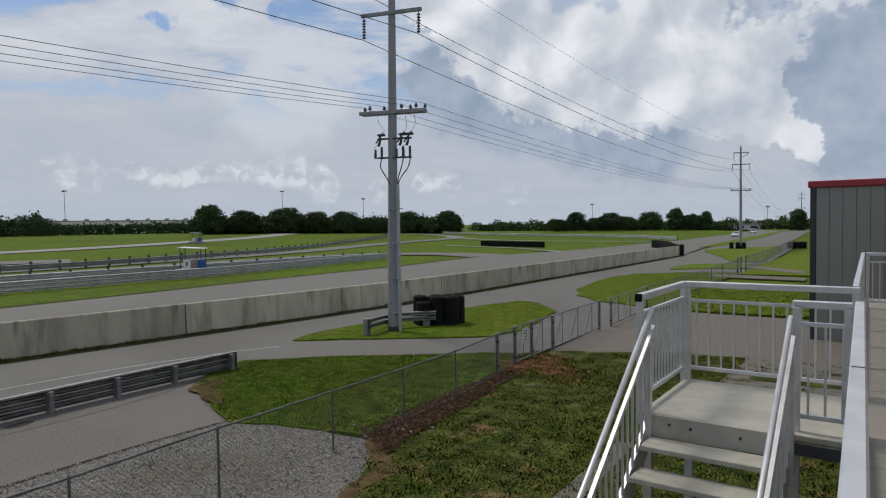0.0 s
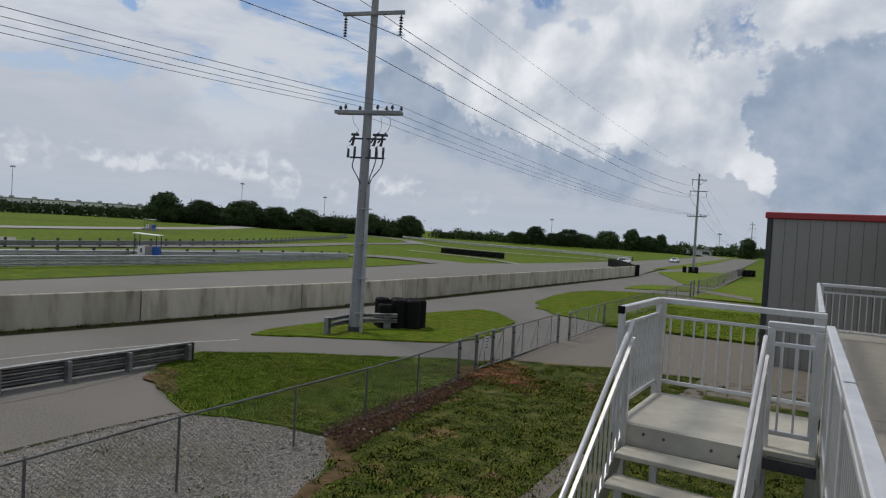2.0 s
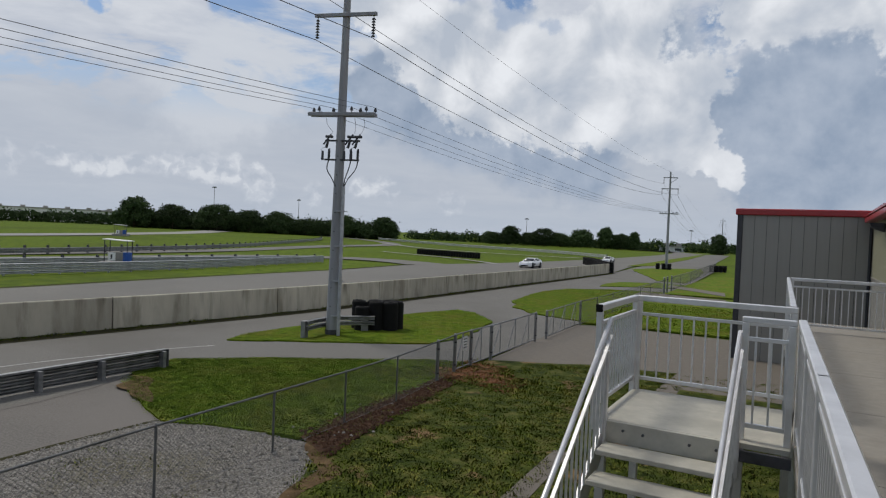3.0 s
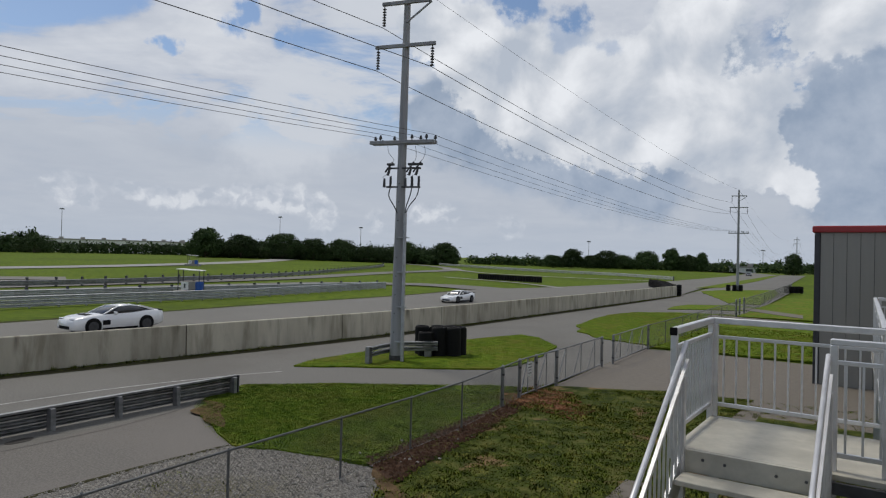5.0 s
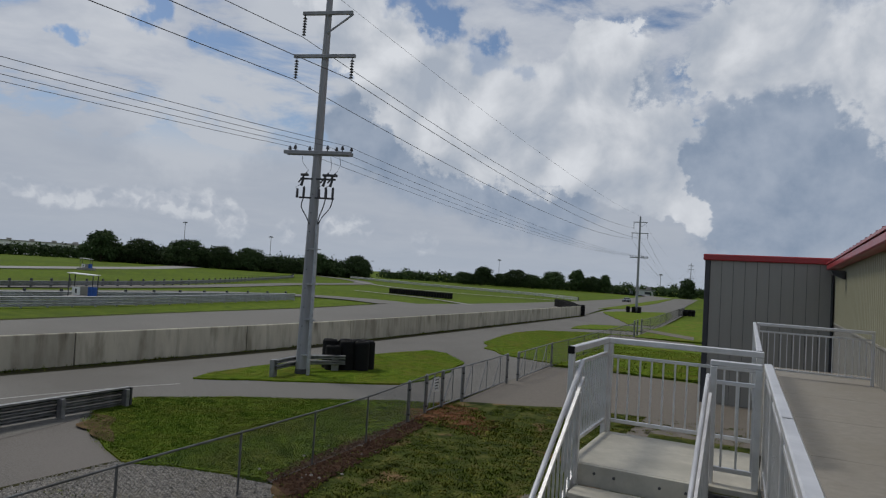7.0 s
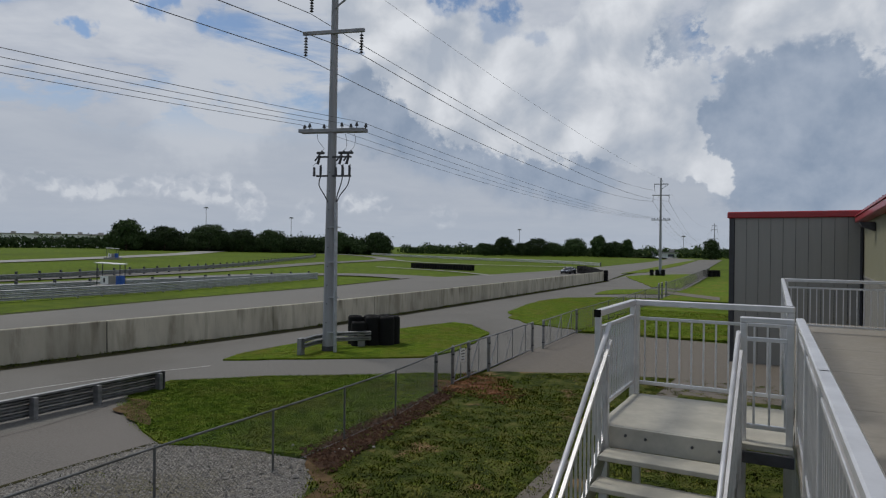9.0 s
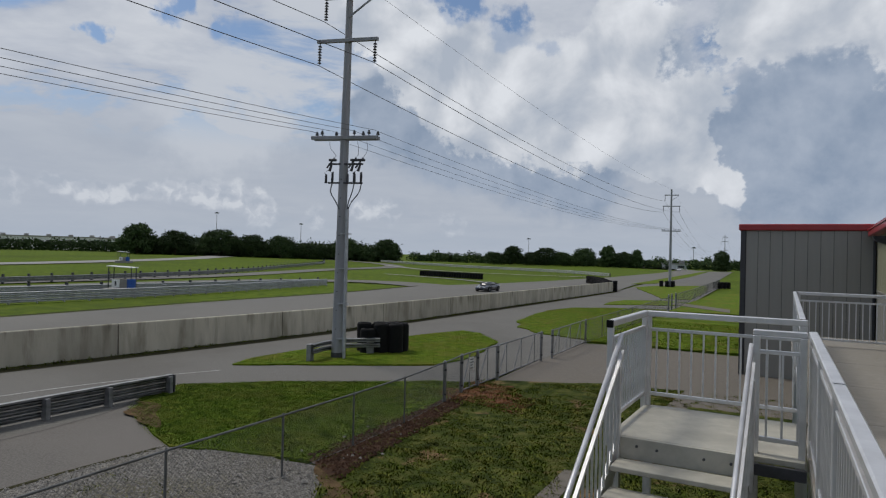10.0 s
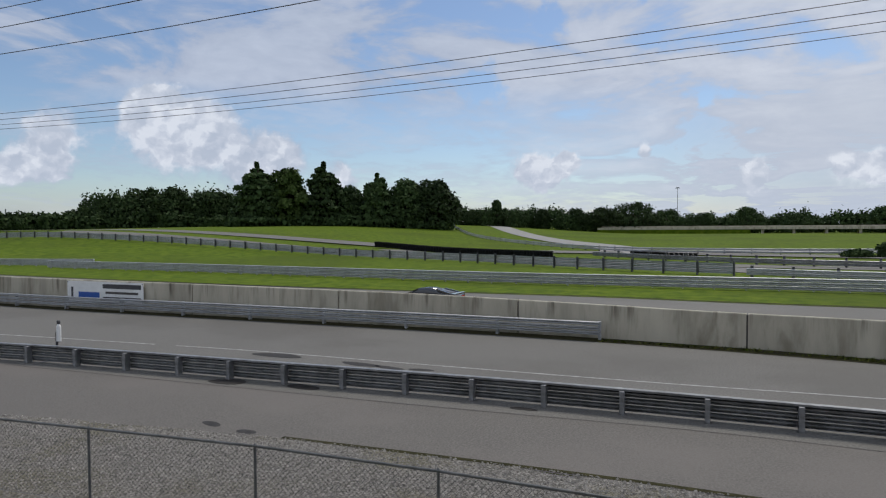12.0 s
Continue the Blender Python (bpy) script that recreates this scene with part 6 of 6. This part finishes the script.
def car(name, label, colour, shape, size=1.0):
    """A coupe that faces +y, its wheels on z = 0."""
    t = thing(name, pose(0, 0, 0), label, "car", "cars on the track")
    body, cabin, wheels, r = shape
    rows = []
    for y, hw, z0, z1 in body:
        zm = z0 + (z1 - z0) * 0.55
        rows.append([(-hw * 0.92, y, z0), (-hw, y, z0 + 0.08), (-hw, y, zm), (-hw * 0.95, y, z1 - 0.06), (-hw * 0.8, y, z1), (0, y, z1 + 0.02), (hw * 0.8, y, z1), (hw * 0.95, y, z1 - 0.06), (hw, y, zm), (hw, y, z0 + 0.08), (hw * 0.92, y, z0)])
    ob = part("body", loft(rows), colour, t, smooth=True)
    rows, roof = [], []
    for y, wb, wt, zb, zt in cabin:
        rows.append([(-wb, y, zb), (-(wb * 0.4 + wt * 0.6), y, zb + (zt - zb) * 0.6), (-wt, y, zt - 0.02), (-wt * 0.6, y, zt + 0.01), (wt * 0.6, y, zt + 0.01), (wt, y, zt - 0.02), ((wb * 0.4 + wt * 0.6), y, zb + (zt - zb) * 0.6), (wb, y, zb)])
    part("glasshouse", loft(rows), CAR_GLASS, t, "dark tinted windows", True)
    rows = []
    for y, wb, wt, zb, zt in cabin[1:-1]:
        rows.append([(-wt - 0.01, y, zt - 0.05), (-wt * 0.96, y, zt + 0.015), (0, y, zt + 0.035), (wt * 0.96, y, zt + 0.015), (wt + 0.01, y, zt - 0.05), (0, y, zt - 0.03)])
    part("roof", loft(rows), colour, t, "", True)
    for sx in (-1, 1):
        bm = bmesh.new()
        (y0, wb0, wt0, zb0, zt0), (y1, wb1, wt1, zb1, zt1) = cabin[0], cabin[1]
        beam(bm, (sx * wb0 * 0.97, y0, zb0), (sx * (wt1 + 0.01), y1, zt1), 0.06, 0.05)
        part("front_pillar", bm, colour, t)
        bm = bmesh.new()
        (y0, wb0, wt0, zb0, zt0), (y1, wb1, wt1, zb1, zt1) = cabin[-1], cabin[-2]
        beam(bm, (sx * wb0, y0, zb0 + 0.02), (sx * (wt1 + 0.01), y1, zt1), 0.12, 0.1)
        part("rear_pillar", bm, colour, t)
        bm = bmesh.new()
        ym = cabin[0][0] - 0.55
        box(bm, (sx * 0.92 - 0.1, ym - 0.08, 0.93), (sx * 0.92 + 0.1, ym + 0.06, 1.06), None, 0.03)
        part("mirror", bm, colour, t)
        front, rear = body[0], body[-1]
        bm = bmesh.new()
        box(bm, (sx * front[1] * 0.72 - 0.17, front[0] - 0.42, body[2][3] - 0.13), (sx * front[1] * 0.72 + 0.2, front[0] - 0.06, body[2][3] - 0.06), None, 0.03)
        part("headlight", bm, LAMP, t)
        bm = bmesh.new()
        box(bm, (sx * rear[1] * 0.6 - 0.2, rear[0] - 0.02, 0.68), (sx * rear[1] * 0.6 + 0.2, rear[0] + 0.05, 0.82), None, 0.02)
        part("tail_light", bm, TAIL, t)
        bm = bmesh.new()
        box(bm, (sx * body[4][1] - 0.03, wheels[1] + r + 0.12, 0.16), (sx * body[4][1] + 0.025, wheels[0] - r - 0.12, 0.26), None, 0.02)
        part("side_skirt", bm, RUBBER, t, "black side skirt")
        bm = bmesh.new()
        box(bm, (sx * body[3][1] - 0.03, wheels[0] - r - 0.5, 0.42), (sx * body[3][1] + 0.012, wheels[0] - r - 0.1, 0.66), None, 0.04)
        part("side_vent", bm, RUBBER, t, "black side vent")
    bm = bmesh.new()
    box(bm, (-body[0][1] * 0.75, body[0][0] - 0.12, 0.24), (body[0][1] * 0.75, body[0][0] + 0.015, 0.42), None, 0.03)
    part("grille", bm, RUBBER, t, "black grille")
    bm = bmesh.new()
    box(bm, (-0.85, body[-1][0] - 0.02, body[-1][3] + 0.02), (0.85, body[-1][0] + 0.22, body[-1][3] + 0.06), None, 0.01)
    part("spoiler", bm, RUBBER if colour is CAR_WHITE else colour, t)
    bm = bmesh.new()
    box(bm, (-0.42, body[0][0] - 1.15, body[3][3] - 0.02), (0.42, body[0][0] - 0.8, body[3][3] + 0.012), None, 0.01)
    part("hood_vent", bm, RUBBER, t, "black hood vent")
    for y in wheels:
        for sx in (-1, 1):
            hw = body[6 if y < 0 else 3][1] - 0.02
            w = new("wheel")
            w.parent = t
            w.matrix_basis = pose(sx * (hw - 0.08), y, r)
            bm = bmesh.new()
            rod(bm, (-0.13, 0, 0), (0.13, 0, 0), r, n=22)
            part("tyre", bm, RUBBER, w)
            bm = bmesh.new()
            rod(bm, (sx * 0.11, 0, 0), (sx * 0.138, 0, 0), r * 0.72, n=20)
            for k in range(5):
                a = k * 2 * math.pi / 5
                beam(bm, (sx * 0.142, 0, 0), (sx * 0.142, math.cos(a) * r * 0.7, math.sin(a) * r * 0.7), 0.07, 0.03, (1, 0, 0))
            part("rim", bm, DARKSTEEL, w)
            bm = bmesh.new()
            rod(bm, (sx * (0.08), 0, 0.0), (sx * 0.105, 0, 0.0), r * 1.16, n=20)
            arch = part("wheel_arch", bm, RUBBER, t)
            arch.matrix_basis = pose(sx * (hw - 0.08), y, r + 0.02)
    seen = set()
    for ob in t.children_recursive:
        ob.location = ob.location * size
        if ob.data and ob.data.name not in seen:
            seen.add(ob.data.name)
            ob.data.transform(Matrix.Diagonal((size, size, size, 1.0)))
    return t


SPORT = ([(2.24, 0.62, 0.22, 0.52), (2.05, 0.84, 0.18, 0.62), (1.75, 0.92, 0.16, 0.70), (1.2, 0.94, 0.15, 0.80), (0.3, 0.93, 0.15, 0.86), (-0.6, 0.94, 0.15, 0.88), (-1.4, 0.97, 0.16, 0.95), (-1.95, 0.94, 0.2, 0.96), (-2.25, 0.85, 0.3, 0.93)],
         [(0.95, 0.78, 0.70, 0.82, 0.85), (0.15, 0.82, 0.58, 0.86, 1.20), (-0.45, 0.82, 0.57, 0.88, 1.235), (-1.1, 0.78, 0.52, 0.92, 1.15), (-1.95, 0.66, 0.5, 0.94, 0.98)], (1.36, -1.35), 0.335)
MUSCLE = ([(2.39, 0.72, 0.24, 0.66), (2.22, 0.88, 0.18, 0.76), (1.85, 0.94, 0.16, 0.85), (1.2, 0.945, 0.16, 0.93), (0.3, 0.94, 0.16, 0.97), (-0.7, 0.945, 0.16, 0.99), (-1.5, 0.95, 0.18, 1.05), (-2.1, 0.93, 0.24, 1.05), (-2.39, 0.86, 0.34, 0.99)],
          [(0.85, 0.80, 0.72, 0.94, 0.97), (0.05, 0.84, 0.60, 0.97, 1.30), (-0.6, 0.84, 0.60, 0.99, 1.345), (-1.2, 0.80, 0.56, 1.03, 1.28), (-1.9, 0.70, 0.55, 1.05, 1.09)], (1.42, -1.39), 0.36)

muscle_car = car("muscle_car", "white muscle coupe with black trim on the race track", CAR_WHITE, MUSCLE)
sports_car = car("sports_car", "white low sports coupe with black vents on the race track", CAR_WHITE, SPORT, 0.89)
dark_car = car("sports_car", "dark grey low sports coupe on the race track", CAR_DARK, SPORT, 0.89)
far_car = car("sports_car", "white low sports coupe far down the race track", CAR_WHITE, SPORT, 0.89)
parked_car = car("parked_car", "distant white car on the far track", CAR_WHITE, MUSCLE)
parked_car.matrix_basis = pose(-300, -112, gz(-300, -112), 0, 0, 60)


# ---- what moves ----
TRACK_X = [(-120, -34), (-60, -31.5), (-16, -30.6), (10, -32.8), (30, -32.7), (60, -33.2), (110, -33.3), (175, -34), (228, -37.5), (295, -50), (330, -63), (380, -98), (440, -150), (640, -330)]


def lane(y):
    ys, xs = zip(*TRACK_X)
    x = float(np.interp(y, ys, xs))
    slope = (float(np.interp(y + 4, ys, xs)) - float(np.interp(y - 4, ys, xs))) / 8
    return pose(x, y, -0.01 + gz(x, y), 0, 0, 180 - math.degrees(math.atan(slope)))


def drive(which, table):
    ts, ys = zip(*table)
    times = [k * 0.5 for k in range(25)]
    walk(which, [(s, lane(float(np.interp(s, ts, ys)))) for s in times])


def motions():
    drive(muscle_car, [(0, 187), (2.5, 102.7), (3.5, 69.3), (3.7, 62.4), (12, -222)])
    drive(sports_car, [(0, 240), (3.5, 108.5), (3.7, 101.4), (5.3, 39.8), (5.5, 32.3), (5.8, 22), (12, -200)])
    drive(dark_car, [(0, 420), (2.5, 330), (3.5, 295), (5.5, 228), (9.0, 105.6), (9.5, 88.3), (10, 70.9), (10.5, 52.3), (11.2, 23.4), (11.5, 9.6), (12.0, -16.5)])
    drive(far_car, [(0, 640), (8.7, 330), (9.7, 295), (11.7, 228), (12, 218)])


motions()
